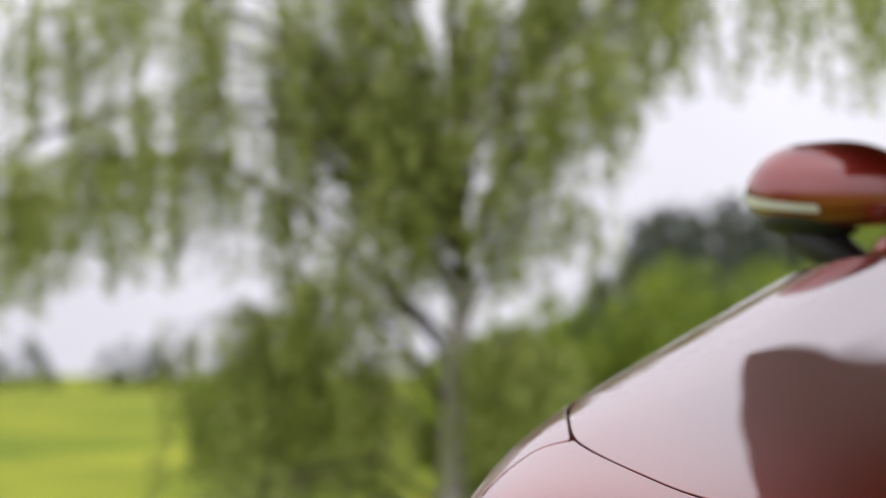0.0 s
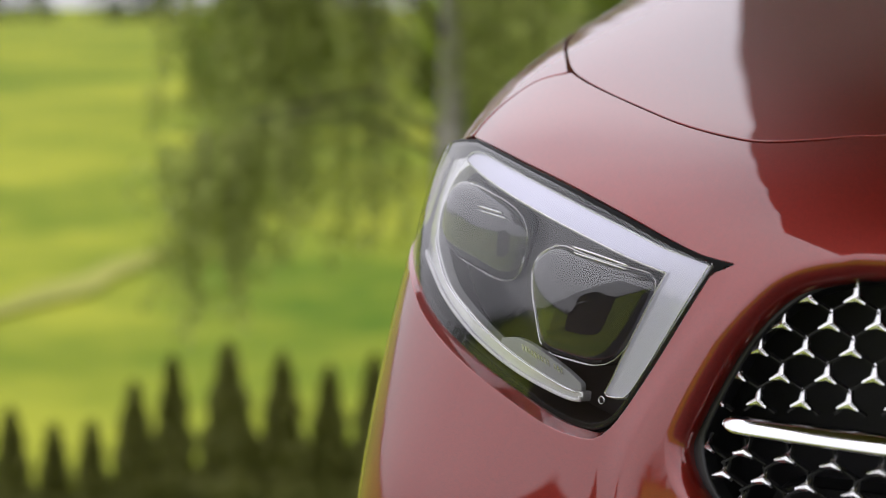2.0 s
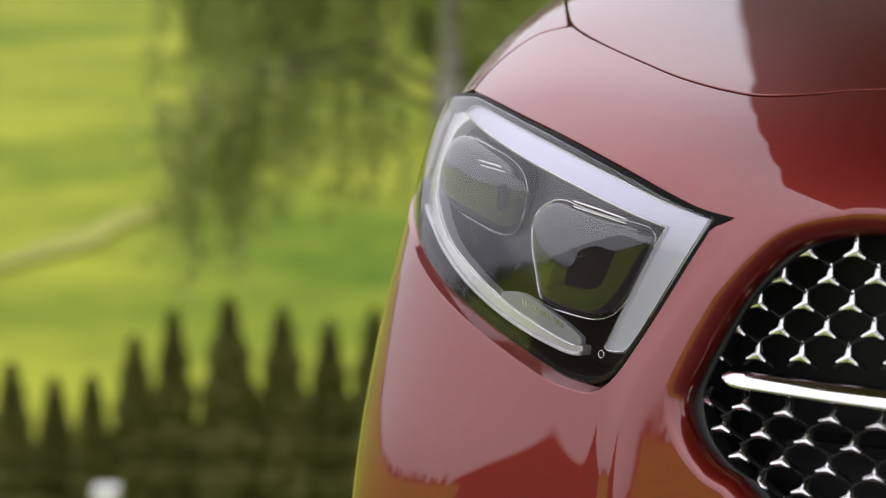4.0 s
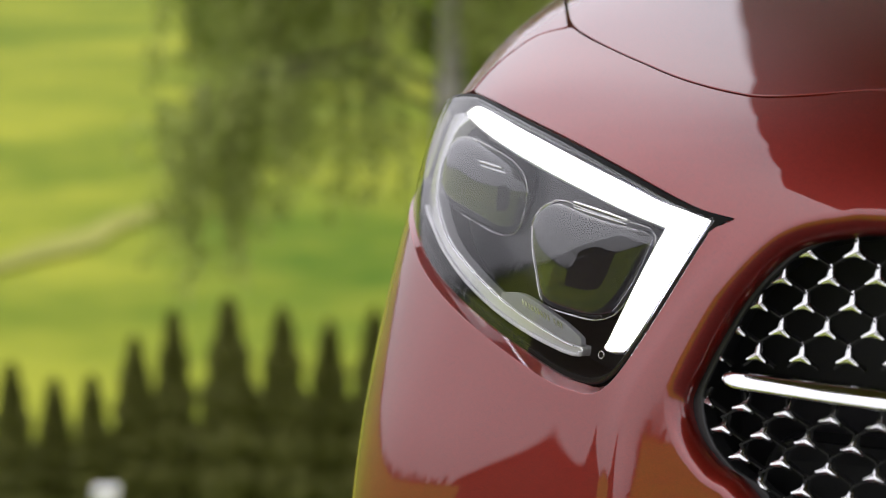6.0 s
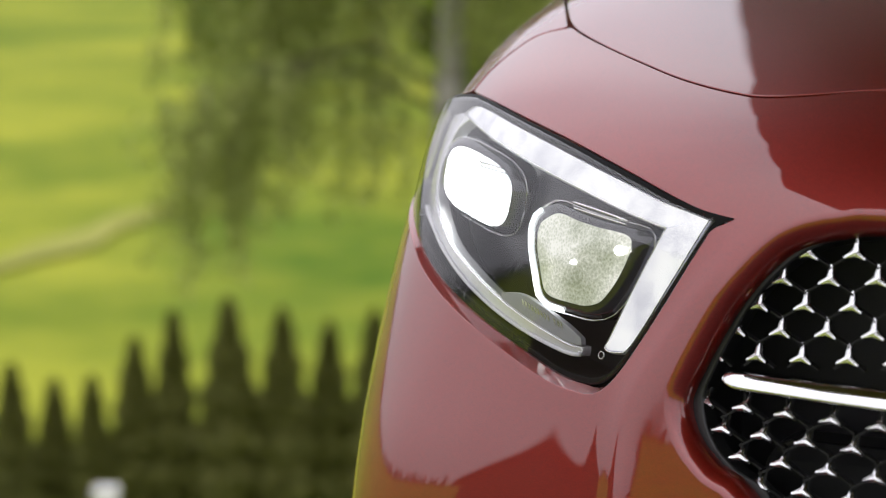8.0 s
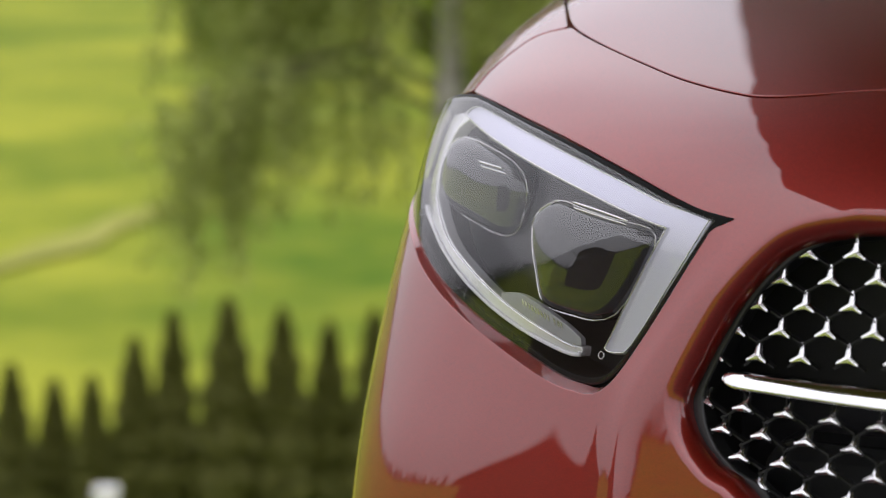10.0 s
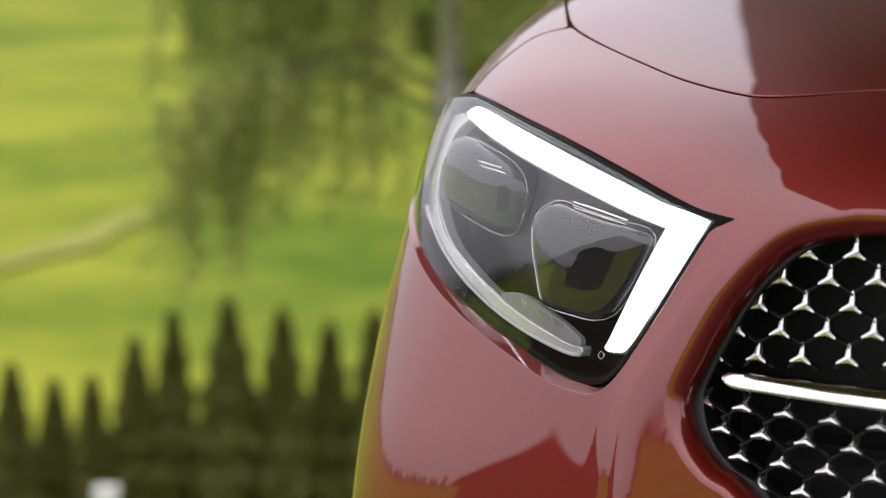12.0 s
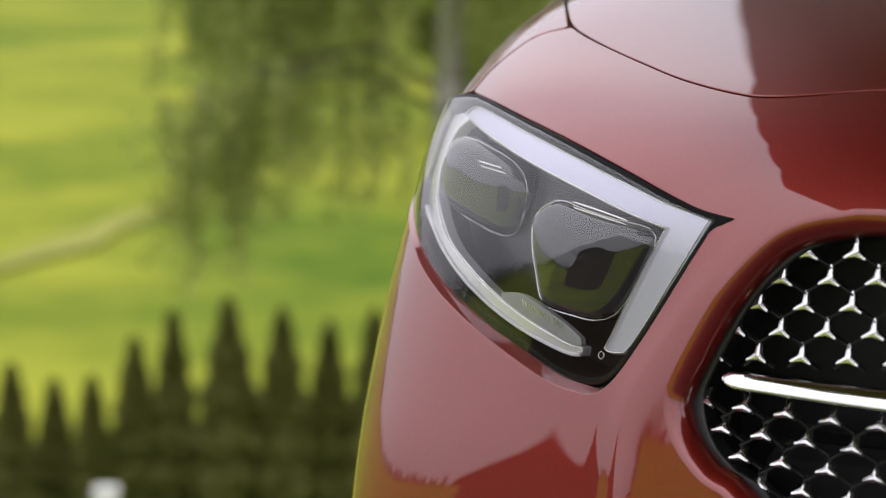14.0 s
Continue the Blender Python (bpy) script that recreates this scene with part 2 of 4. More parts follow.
# ---- the car: body surface as a net of fore-and-aft sections ----
# each section: distance from the middle, then (back, up) pairs from the bumper's foot over the nose to the windscreen
SECTIONS = [
    (0.3, [(-0.047, 0.16), (-0.041, 0.3), (0.004, 0.45), (0.034, 0.58), (0.06, 0.7), (0.13, 0.78), (0.33, 0.84), (0.7, 0.895), (1.2, 0.962), (1.65, 1.035)]),
    (0, [(-0.087, 0.16), (-0.081, 0.3), (-0.031, 0.45), (-0.002, 0.58), (0.03, 0.71), (0.1, 0.79), (0.3, 0.85), (0.7, 0.905), (1.2, 0.972), (1.65, 1.045)]),
    (-0.25, [(-0.057, 0.16), (-0.051, 0.3), (-0.006, 0.45), (0.024, 0.58), (0.05, 0.7), (0.12, 0.785), (0.32, 0.845), (0.71, 0.9), (1.2, 0.967), (1.65, 1.04)]),
    (-0.45, [(-0.017, 0.16), (-0.011, 0.3), (0.029, 0.45), (0.064, 0.58), (0.09, 0.69), (0.16, 0.77), (0.36, 0.835), (0.72, 0.89), (1.2, 0.957), (1.65, 1.025)]),
    (-0.64, [(0.033, 0.16), (0.044, 0.3), (0.089, 0.45), (0.128, 0.58), (0.165, 0.69), (0.245, 0.77), (0.43, 0.835), (0.75, 0.89), (1.2, 0.957), (1.65, 1.03)]),
    (-0.8, [(0.082, 0.163), (0.102, 0.3), (0.157, 0.446), (0.207, 0.573), (0.259, 0.681), (0.352, 0.765), (0.524, 0.828), (0.813, 0.879), (1.213, 0.938), (1.663, 1.009)]),
    (-0.92, [(0.146, 0.169), (0.176, 0.299), (0.247, 0.438), (0.32, 0.556), (0.394, 0.648), (0.491, 0.722), (0.646, 0.791), (0.895, 0.841), (1.244, 0.893), (1.692, 0.958)]),
    (-0.985, [(0.356, 0.169), (0.386, 0.299), (0.452, 0.438), (0.52, 0.536), (0.589, 0.613), (0.681, 0.677), (0.796, 0.741), (0.985, 0.786), (1.264, 0.833), (1.692, 0.898)]),
    (-0.99, [(0.771, 0.166), (0.795, 0.299), (0.845, 0.443), (0.885, 0.526), (0.907, 0.591), (0.945, 0.64), (1.017, 0.686), (1.117, 0.729), (1.326, 0.775), (1.675, 0.843)]),]
NET = np.array([[(u, v, w) for v, w in row] for u, row in SECTIONS])
MIDDLE = 0.0712


def spline_basis(t, n):
    """Clamped cubic B-spline weights of n control points at the values t."""
    knots = np.concatenate([[0] * 3, np.linspace(0, 1, n - 2), [1] * 3])
    t = np.clip(np.asarray(t, float), 0, 1 - 1e-9)
    b = [((t >= knots[i]) & (t < knots[i + 1])).astype(float) for i in range(n + 3)]
    for d in range(1, 4):
        c = []
        for i in range(n + 3 - d):
            p, q = knots[i + d] - knots[i], knots[i + d + 1] - knots[i + 1]
            c.append((b[i] * (t - knots[i]) / p if p else 0 * t) + (b[i + 1] * (knots[i + d + 1] - t) / q if q else 0 * t))
        b = c
    return np.stack(b, -1)


def swell(u, w):
    """How far the bumper bulges forward along the soft crest between the headlamp and the grille."""
    crest = -0.472 + 0.74 * 0.02 * np.logaddexp(0, (w - 0.475) / 0.02)
    slope = 0.74 / (1 + np.exp(-(w - 0.475) / 0.02))
    d = (u - crest) / np.sqrt(1 + slope * slope)
    width = np.where(d < 0, 0.020, 0.042)
    fade = np.clip((0.70 - w) / 0.10, 0, 1)
    # below the crest's bend the skin tucks under towards the grille
    over = np.clip(d / 0.03, 0, 1)
    tuck = 0.010 * np.tanh(0.075 * 0.015 * np.logaddexp(0, (0.458 - w) / 0.015) / 0.010)
    return 0.0048 * np.exp(-(d / width) ** 2) * fade * fade * (3 - 2 * fade) - tuck * over * over * (3 - 2 * over)


def skin_point(a, b):
    p = np.einsum("ni,nj,ijk->nk", spline_basis(a, NET.shape[0]), spline_basis(b, NET.shape[1]), NET)
    p[:, 1] -= swell(p[:, 0], p[:, 2])
    return p


def lamp_skin(ab, depth):
    """Points below the body surface for the headlamp, which stands more upright than the body round it, and their normals."""
    def at(q):
        p, n = skin(q)
        return p - n * (depth + 0.125 * (0.605 - p[:, 2:3]))
    ab, e = np.clip(np.asarray(ab, float), 0.003, 0.997), 1e-3
    m = np.cross(at(ab + [e, 0]) - at(ab - [e, 0]), at(ab + [0, e]) - at(ab - [0, e]))
    m /= np.linalg.norm(m, axis=1, keepdims=True)
    m *= np.sign((m * skin(ab)[1]).sum(1, keepdims=True))
    return at(ab), m


def skin(ab, depth=0.0):
    """Points of the body surface, depth below it, and the outward normals."""
    ab = np.asarray(ab, float)
    a, b, e = np.clip(ab[:, 0], 0.001, 0.999), np.clip(ab[:, 1], 0.001, 0.999), 1e-3
    n = np.cross(skin_point(a + e, b) - skin_point(a - e, b), skin_point(a, b + e) - skin_point(a, b - e))
    n /= np.linalg.norm(n, axis=1, keepdims=True)
    n *= np.where(n[:, 1:2] * 0.8 - n[:, 2:3] * 0.6 + n[:, 0:1] * 0.5 < 0, 1, -1)
    return skin_point(ab[:, 0], ab[:, 1]) - depth * n, n


def flowing(segments, step=0.009):
    """A closed outline from smooth pieces that meet at corners."""
    out = []
    for s in segments:
        p = np.array([s[0], *s, s[-1]], float)
        for i in range(1, len(p) - 2):
            k = max(2, int(np.linalg.norm(p[i + 1] - p[i]) / step))
            for t in np.arange(k) / k:
                m1, m2 = (p[i + 1] - p[i - 1]) / 2, (p[i + 2] - p[i]) / 2
                out.append((2 * t**3 - 3 * t**2 + 1) * p[i] + (t**3 - 2 * t**2 + t) * m1 + (3 * t**2 - 2 * t**3) * p[i + 1] + (t**3 - t**2) * m2)
    return np.array(out)


def inside(points, loop):
    x, y = points[:, 0], points[:, 1]
    hit = np.zeros(len(points), bool)
    for (x0, y0), (x1, y1) in zip(loop, np.roll(loop, -1, axis=0)):
        if y0 != y1:
            hit ^= ((y0 > y) != (y1 > y)) & (x < (x1 - x0) * (y - y0) / (y1 - y0) + x0)
    return hit


def away_from(points, loop, gap):
    keep = np.ones(len(points), bool)
    for i in range(0, len(points), 2000):
        d = np.linalg.norm(points[i:i + 2000, None] - loop[None], axis=2).min(1)
        keep[i:i + 2000] = d > gap
    return keep


def panel(outer, holes=(), depth=0.0, step=0.016, roll=0.0015, thick=0.008, hole_roll=None, mirrored=False, lamp=False, soft=None):
    """A sheet of the body surface inside an outline, with rolled edges: vertices, faces and normals."""
    from mathutils.geometry import delaunay_2d_cdt
    if soft is not None:
        # draw the flat part back where the edge is rolled over a larger radius
        q, m = skin(outer)
        out = np.cross(np.roll(q, -1, axis=0) - np.roll(q, 1, axis=0), m)
        out /= np.linalg.norm(out, axis=1, keepdims=True) + 1e-9
        out *= 1 if (out * (q - q.mean(0))).sum(1).mean() > 0 else -1
        e, pulled = 1e-3, []
        da, db = (skin(outer + [e, 0])[0] - q) / e, (skin(outer + [0, e])[0] - q) / e
        for i in range(len(outer)):
            pulled.append(outer[i] + np.linalg.lstsq(np.stack([da[i], db[i]], 1), -out[i] * soft[i] * 0.7, rcond=None)[0])
        outer = np.array(pulled)
    loops = [outer, *holes]
    lo, hi = outer.min(0), outer.max(0)
    g = np.stack(np.meshgrid(np.arange(lo[0], hi[0], step), np.arange(lo[1], hi[1], step), indexing="ij"), -1).reshape(-1, 2)
    g = g[inside(g, outer)]
    for h in holes:
        g = g[~inside(g, h)]
    for lp in loops:
        g = g[away_from(g, lp, step * 0.45)]
    pts, edges = [], []
    for lp in loops:
        n0 = len(pts)
        pts += [tuple(p) for p in lp]
        edges += [(n0 + i, n0 + (i + 1) % len(lp)) for i in range(len(lp))]
    count = len(pts)
    pts += [tuple(p) for p in g]
    vs, _, fs, ov, _, _ = delaunay_2d_cdt([Vector(p) for p in pts], edges, [], 0, 1e-7)
    ab = np.array([tuple(v) for v in vs])
    tri = np.array([tuple(f) for f in fs if len(f) == 3])
    mid = ab[tri].mean(1)
    keep = inside(mid, outer)
    for h in holes:
        keep &= ~inside(mid, h)
    tri = tri[keep]
    p, n = lamp_skin(ab, depth) if lamp else skin(ab, depth)
    # turn every triangle to face outwards
    fn = np.cross(p[tri[:, 1]] - p[tri[:, 0]], p[tri[:, 2]] - p[tri[:, 0]])
    flip = (fn * n[tri].mean(1)).sum(1) < 0
    tri[flip] = tri[flip][:, ::-1]
    verts, faces, normals = list(p), [tuple(int(i) for i in t) for t in tri], list(n)
    # rolled edges
    where = {}
    for new_i, olds in enumerate(ov):
        for o in olds:
            where[o] = new_i
    start = 0
    for li, lp in enumerate(loops):
        ids = [where[start + i] for i in range(len(lp))]
        start += len(lp)
        q, m = p[ids], n[ids]
        along = np.roll(q, -1, axis=0) - np.roll(q, 1, axis=0)
        out = np.cross(along, m)
        out /= np.linalg.norm(out, axis=1, keepdims=True) + 1e-9
        c = lp.mean(0)
        sign = 1 if ((out * (q - q.mean(0))).sum(1).mean() > 0) == (li == 0) else -1
        out *= sign
        r = roll if li == 0 or hole_roll is None else hole_roll
        t = thick if li == 0 or hole_roll is None else 0.006
        prev = ids
        steps = [(r * math.sin(k * math.pi / 12), r * (1 - math.cos(k * math.pi / 12)), math.cos(k * math.pi / 12)) for k in range(1, 7)] + [(r, r + t, 0.0)]
        if li == 0 and soft is not None:
            # a tight edge, then a flat bevel that leads down to the lamp
            run = np.asarray(soft)[:, None] * 1.4
            o, d = r * math.sin(math.pi / 3), r * (1 - math.cos(math.pi / 3))
            end, low = o + run * 0.5, d + run * 0.866
            steps = steps[:4] + [(end, low, 0.5), (end + r * 0.3, low + r, 0.0), (end + r * 0.3, low + r + t, 0.0)]
        for o, d, up in steps:
            base = len(verts)
            verts += list(q + out * o - m * d)
            normals += list(m * up + out * math.sqrt(max(0, 1 - up * up)))
            cur = list(range(base, base + len(ids)))
            for i in range(len(ids)):
                j = (i + 1) % len(ids)
                f = (prev[i], prev[j], cur[j], cur[i])
                a, b, cc = (np.array(verts[k]) for k in (f[0], f[1], f[3]))
                faces.append(f if np.dot(np.cross(b - a, cc - a), normals[cur[i]]) > 0 else f[::-1])
            prev = cur
    verts, normals = np.array(verts), np.array(normals)
    if mirrored:
        k = len(verts)
        verts = np.vstack([verts, verts * [-1, 1, 1]])
        normals = np.vstack([normals, normals * [-1, 1, 1]])
        faces = faces + [tuple(i + k for i in f[::-1]) for f in faces]
    return verts, faces, normals


def panel_part(name, material, parent, outer, label="", shift=None, **how):
    v, f, n = panel(outer, **how)
    return attach(name, mesh_of(name, v, f, material, n), parent, label)


HOOD_LINE = flowing([
    [(0.0712, 0.606), (0.1723, 0.6064), (0.2185, 0.5995), (0.251, 0.5955), (0.2753, 0.596), (0.2975, 0.6011), (0.3254, 0.6085), (0.3722, 0.6226), (0.4273, 0.642), (0.4919, 0.6632), (0.5505, 0.6834), (0.5921, 0.7012), (0.6413, 0.7311), (0.7192, 0.7796), (0.776, 0.8199), (0.8, 0.8), (0.805, 0.9), (0.805, 0.985)],
    [(0.805, 0.985), (0.0712, 0.985)],
    [(0.0712, 0.985), (0.0712, 0.606)]])
FENDER_LINE = flowing([
    [(0.7105, 0.5739), (0.7026, 0.6042), (0.6808, 0.6415), (0.6497, 0.6786), (0.6006, 0.6952)],
    [(0.6006, 0.6952), (0.6641, 0.738), (0.776, 0.7983), (0.7784, 0.8193), (0.815, 0.8), (0.82, 0.9), (0.82, 0.985)],
    [(0.82, 0.985), (0.995, 0.985)],
    [(0.995, 0.985), (0.995, 0.66), (0.975, 0.56), (0.94, 0.48), (0.91, 0.4)],
    [(0.91, 0.4), (0.882, 0.4)],
    [(0.882, 0.4), (0.885, 0.5), (0.86, 0.56), (0.7105, 0.5739)]])
BUMPER_LINE = flowing([
    [(0.0712, 0.594), (0.1712, 0.6018), (0.2169, 0.5939), (0.2491, 0.5899), (0.2732, 0.5904), (0.2952, 0.5955), (0.3228, 0.6029), (0.3692, 0.617), (0.4237, 0.6363), (0.4872, 0.6573), (0.5473, 0.6769), (0.5888, 0.6931)],
    [(0.5888, 0.6931), (0.6449, 0.676), (0.6753, 0.6393), (0.6944, 0.6012), (0.7023, 0.5709)],
    [(0.7023, 0.5709), (0.5856, 0.5404), (0.4716, 0.5063), (0.3858, 0.4699), (0.3145, 0.4315), (0.2858, 0.4171), (0.257, 0.4092)],
    [(0.257, 0.4092), (0.2739, 0.397), (0.2801, 0.38), (0.3044, 0.3199), (0.3306, 0.262), (0.3551, 0.2168), (0.3708, 0.1986), (0.3897, 0.1889), (0.4123, 0.189), (0.4452, 0.1936), (0.5026, 0.2126), (0.5703, 0.2382), (0.6313, 0.2654), (0.6876, 0.2966), (0.7344, 0.3304), (0.84, 0.392), (0.875, 0.4)],
    [(0.875, 0.4), (0.905, 0.395)],
    [(0.905, 0.395), (0.895, 0.3), (0.89, 0.2), (0.89, 0.004)],
    [(0.89, 0.004), (0.0712, 0.004)],
    [(0.0712, 0.004), (0.0712, 0.594)]])
GRILLE_LINE = flowing([
    [(0.0712, 0.405), (0.1484, 0.4235), (0.171, 0.4193), (0.1948, 0.4092), (0.2158, 0.3914), (0.2352, 0.3612), (0.2559, 0.3189), (0.2753, 0.2712), (0.2922, 0.2261), (0.3013, 0.1962), (0.2972, 0.1698), (0.2844, 0.148), (0.2621, 0.1303), (0.2335, 0.1159), (0.1812, 0.05), (0.0712, 0.045)],
    [(0.0712, 0.045), (0.0712, 0.405)]])
COVER_LINE = flowing([
    [(0.6527, 0.5487), (0.5608, 0.5230), (0.4573, 0.4917), (0.3771, 0.4590), (0.3095, 0.4246), (0.2821, 0.4126), (0.2572, 0.4069)],
    [(0.2572, 0.4069), (0.2731, 0.3967), (0.2802, 0.3816), (0.3093, 0.3215), (0.3397, 0.2635), (0.3682, 0.2182), (0.3847, 0.2005), (0.4030, 0.1915), (0.4249, 0.1913), (0.4569, 0.1963), (0.5142, 0.2160), (0.5817, 0.2425), (0.6410, 0.2698), (0.6954, 0.3000), (0.7395, 0.3314), (0.8400, 0.4000), (0.8680, 0.4050), (0.8750, 0.4500), (0.8700, 0.5200), (0.8500, 0.5600), (0.6527, 0.5487)]])
SEAL_LINE = flowing([
    [(0.6445, 0.5401), (0.5576, 0.5162), (0.4554, 0.4846), (0.3761, 0.4521), (0.3090, 0.4187), (0.2728, 0.4039)],
    [(0.2728, 0.4039), (0.2836, 0.3819), (0.3129, 0.3216), (0.3429, 0.2649), (0.3709, 0.2208), (0.3874, 0.2035), (0.4045, 0.1962), (0.4235, 0.1959), (0.4540, 0.2013), (0.5102, 0.2227), (0.5769, 0.2498), (0.6351, 0.2762), (0.6858, 0.3055), (0.7274, 0.3347), (0.8380, 0.4080), (0.8620, 0.4130), (0.8690, 0.4500), (0.8640, 0.5150), (0.8460, 0.5530), (0.6445, 0.5401)]])
GUIDE_LINE = flowing([
    [(0.6783, 0.5234), (0.6636, 0.5345), (0.6275, 0.5318), (0.5350, 0.5041), (0.4652, 0.4808), (0.3848, 0.4489), (0.3297, 0.4233), (0.2810, 0.4090)],
    [(0.2810, 0.4090), (0.2888, 0.3899), (0.3143, 0.3330), (0.3453, 0.2719), (0.3677, 0.2349), (0.3776, 0.2289), (0.3926, 0.2277), (0.3961, 0.2320)],
    [(0.3961, 0.2320), (0.3880, 0.2472), (0.3585, 0.3143), (0.3267, 0.3898)],
    [(0.3267, 0.3898), (0.3674, 0.4039), (0.4255, 0.4268), (0.4935, 0.4521), (0.5566, 0.4755), (0.6111, 0.4960), (0.6783, 0.5234)]], 0.006)
GUIDE_TOP_LINE = flowing([
    [(0.6697, 0.5239), (0.6553, 0.5324), (0.6263, 0.5299), (0.5340, 0.5015), (0.4647, 0.4783), (0.3844, 0.4464), (0.3296, 0.4208), (0.2837, 0.4071)],
    [(0.2837, 0.4071), (0.3268, 0.3914)],
    [(0.3268, 0.3914), (0.3675, 0.4062), (0.4258, 0.4293), (0.4940, 0.4547), (0.5573, 0.4782), (0.6123, 0.4988), (0.6697, 0.5239)]], 0.006)
GUIDE_SIDE_LINE = flowing([
    [(0.2827, 0.4057), (0.2899, 0.3883), (0.3155, 0.3322), (0.3466, 0.2723), (0.3697, 0.2358), (0.3790, 0.2312), (0.3912, 0.2304), (0.3941, 0.2336)],
    [(0.3941, 0.2336), (0.3859, 0.2476), (0.3572, 0.3138), (0.3253, 0.3885)],
    [(0.3253, 0.3885), (0.2827, 0.4057)]], 0.006)
ARC_LINE = flowing([
    [(0.6966, 0.5318), (0.8069, 0.5322), (0.8141, 0.4933), (0.8212, 0.4484), (0.8259, 0.3980), (0.7287, 0.3508), (0.6788, 0.3171), (0.6240, 0.2833), (0.5666, 0.2544), (0.5095, 0.2328), (0.4522, 0.2183), (0.4319, 0.2179)],
    [(0.4319, 0.2179), (0.4306, 0.2255)],
    [(0.4306, 0.2255), (0.4523, 0.2282), (0.5056, 0.2458), (0.5573, 0.2675), (0.6091, 0.2952), (0.6610, 0.3264), (0.6978, 0.3608), (0.7294, 0.3989), (0.7394, 0.4409), (0.7282, 0.4783), (0.7020, 0.5103), (0.6637, 0.5245)],
    [(0.6637, 0.5245), (0.6966, 0.5318)]], 0.006)
PLATE_LINE = flowing([
    [(0.5472, 0.2720), (0.5193, 0.2751), (0.4914, 0.2674), (0.4510, 0.2487), (0.4306, 0.2359)],
    [(0.4306, 0.2359), (0.4297, 0.2286)],
    [(0.4297, 0.2286), (0.4508, 0.2314), (0.5019, 0.2488), (0.5470, 0.2671)],
    [(0.5470, 0.2671), (0.5472, 0.2720)]], 0.005)
MARKS = [
    [(0.5139, 0.2666), (0.4527, 0.2457)]][0]
GLINT_A_LINE = flowing([
    [(0.5961, 0.4461), (0.5464, 0.4402)],
    [(0.5464, 0.4402), (0.5463, 0.4352)],
    [(0.5463, 0.4352), (0.5959, 0.4411)],
    [(0.5959, 0.4411), (0.5961, 0.4461)]], 0.005)
GLINT_B_LINE = flowing([
    [(0.4364, 0.4081), (0.4009, 0.4011), (0.3663, 0.3925)],
    [(0.3663, 0.3925), (0.3675, 0.3871)],
    [(0.3675, 0.3871), (0.4019, 0.3941), (0.4375, 0.4009)],
    [(0.4375, 0.4009), (0.4364, 0.4081)]], 0.005)
CORE_TOP_LINE = flowing([
    [(0.6418, 0.5220), (0.5285, 0.4907), (0.4608, 0.4679), (0.3821, 0.4366), (0.3277, 0.4126), (0.3005, 0.4041)],
    [(0.3005, 0.4041), (0.3014, 0.3978)],
    [(0.3014, 0.3978), (0.3297, 0.4029), (0.3839, 0.4265), (0.4621, 0.4573), (0.5295, 0.4808), (0.6343, 0.5147)],
    [(0.6343, 0.5147), (0.6418, 0.5220)]], 0.006)
CORE_SIDE_LINE = flowing([
    [(0.3011, 0.3895), (0.3255, 0.3377), (0.3569, 0.2759), (0.3790, 0.2385)],
    [(0.3790, 0.2385), (0.3857, 0.2386)],
    [(0.3857, 0.2386), (0.3635, 0.2816), (0.3319, 0.3454), (0.3083, 0.3909)],
    [(0.3083, 0.3909), (0.3011, 0.3895)]], 0.006)
LENS_B_LINE = flowing([
    [(0.5148, 0.3687), (0.5090, 0.3894), (0.4942, 0.4035), (0.4804, 0.4125), (0.4647, 0.4132), (0.4433, 0.4061), (0.4054, 0.3976), (0.3703, 0.3930), (0.3527, 0.3866), (0.3495, 0.3694), (0.3581, 0.3375), (0.3725, 0.3048), (0.3886, 0.2794), (0.4023, 0.2657), (0.4239, 0.2588), (0.4540, 0.2601), (0.4847, 0.2644), (0.4985, 0.2755), (0.5065, 0.3075), (0.5130, 0.3370), (0.5148, 0.3687)]], 0.006)

CAR_POSE = Matrix.Translation((CAR_X, CAR_Y, 0)) @ Matrix.Rotation(-CAR_YAW, 4, "Z") @ Matrix.Rotation(CAR_SLOPE, 4, "X")
car = thing("car", "glossy metallic red saloon with chrome-pinned black grille", "car", CAR_POSE)

moving = []


def car_shell():
    panel_part("bonnet", PAINT, car, HOOD_LINE, "glossy red bonnet panel", mirrored=True)
    middle = np.array([MIDDLE, 0.22])
    mouth = middle + (GRILLE_LINE - middle) * 1.035
    mouth[:, 0] = np.where(GRILLE_LINE[:, 0] < MIDDLE + 1e-6, GRILLE_LINE[:, 0], mouth[:, 0])
    foot = np.array([(0.388, 0.189), (0.4123, 0.189), (0.5026, 0.2126), (0.5703, 0.2382), (0.6313, 0.2654), (0.6876, 0.2966), (0.7344, 0.3304), (0.84, 0.392)])
    close = np.full(len(BUMPER_LINE), 9.0)
    for p, q in zip(foot, foot[1:]):
        t = np.clip(((BUMPER_LINE - p) @ (q - p)) / ((q - p) @ (q - p)), 0, 1)
        close = np.minimum(close, np.linalg.norm(BUMPER_LINE - p - t[:, None] * (q - p), axis=1))
    soft = np.where(close < 0.009, 0.011, 0.0)
    for _ in range(3):
        soft = (np.roll(soft, 1) + 2 * soft + np.roll(soft, -1)) / 4
    panel_part("bumper", PAINT, car, BUMPER_LINE, "glossy red front bumper skin", holes=(mouth,), hole_roll=0.021, step=0.008, soft=soft, mirrored=True)
    for side in (1, -1):
        v, f, n = panel(FENDER_LINE)
        if side < 0:
            v, n, f = v * [-1, 1, 1], n * [-1, 1, 1], [q[::-1] for q in f]
        attach("fender", mesh_of("fender", v, f, PAINT, n), car)


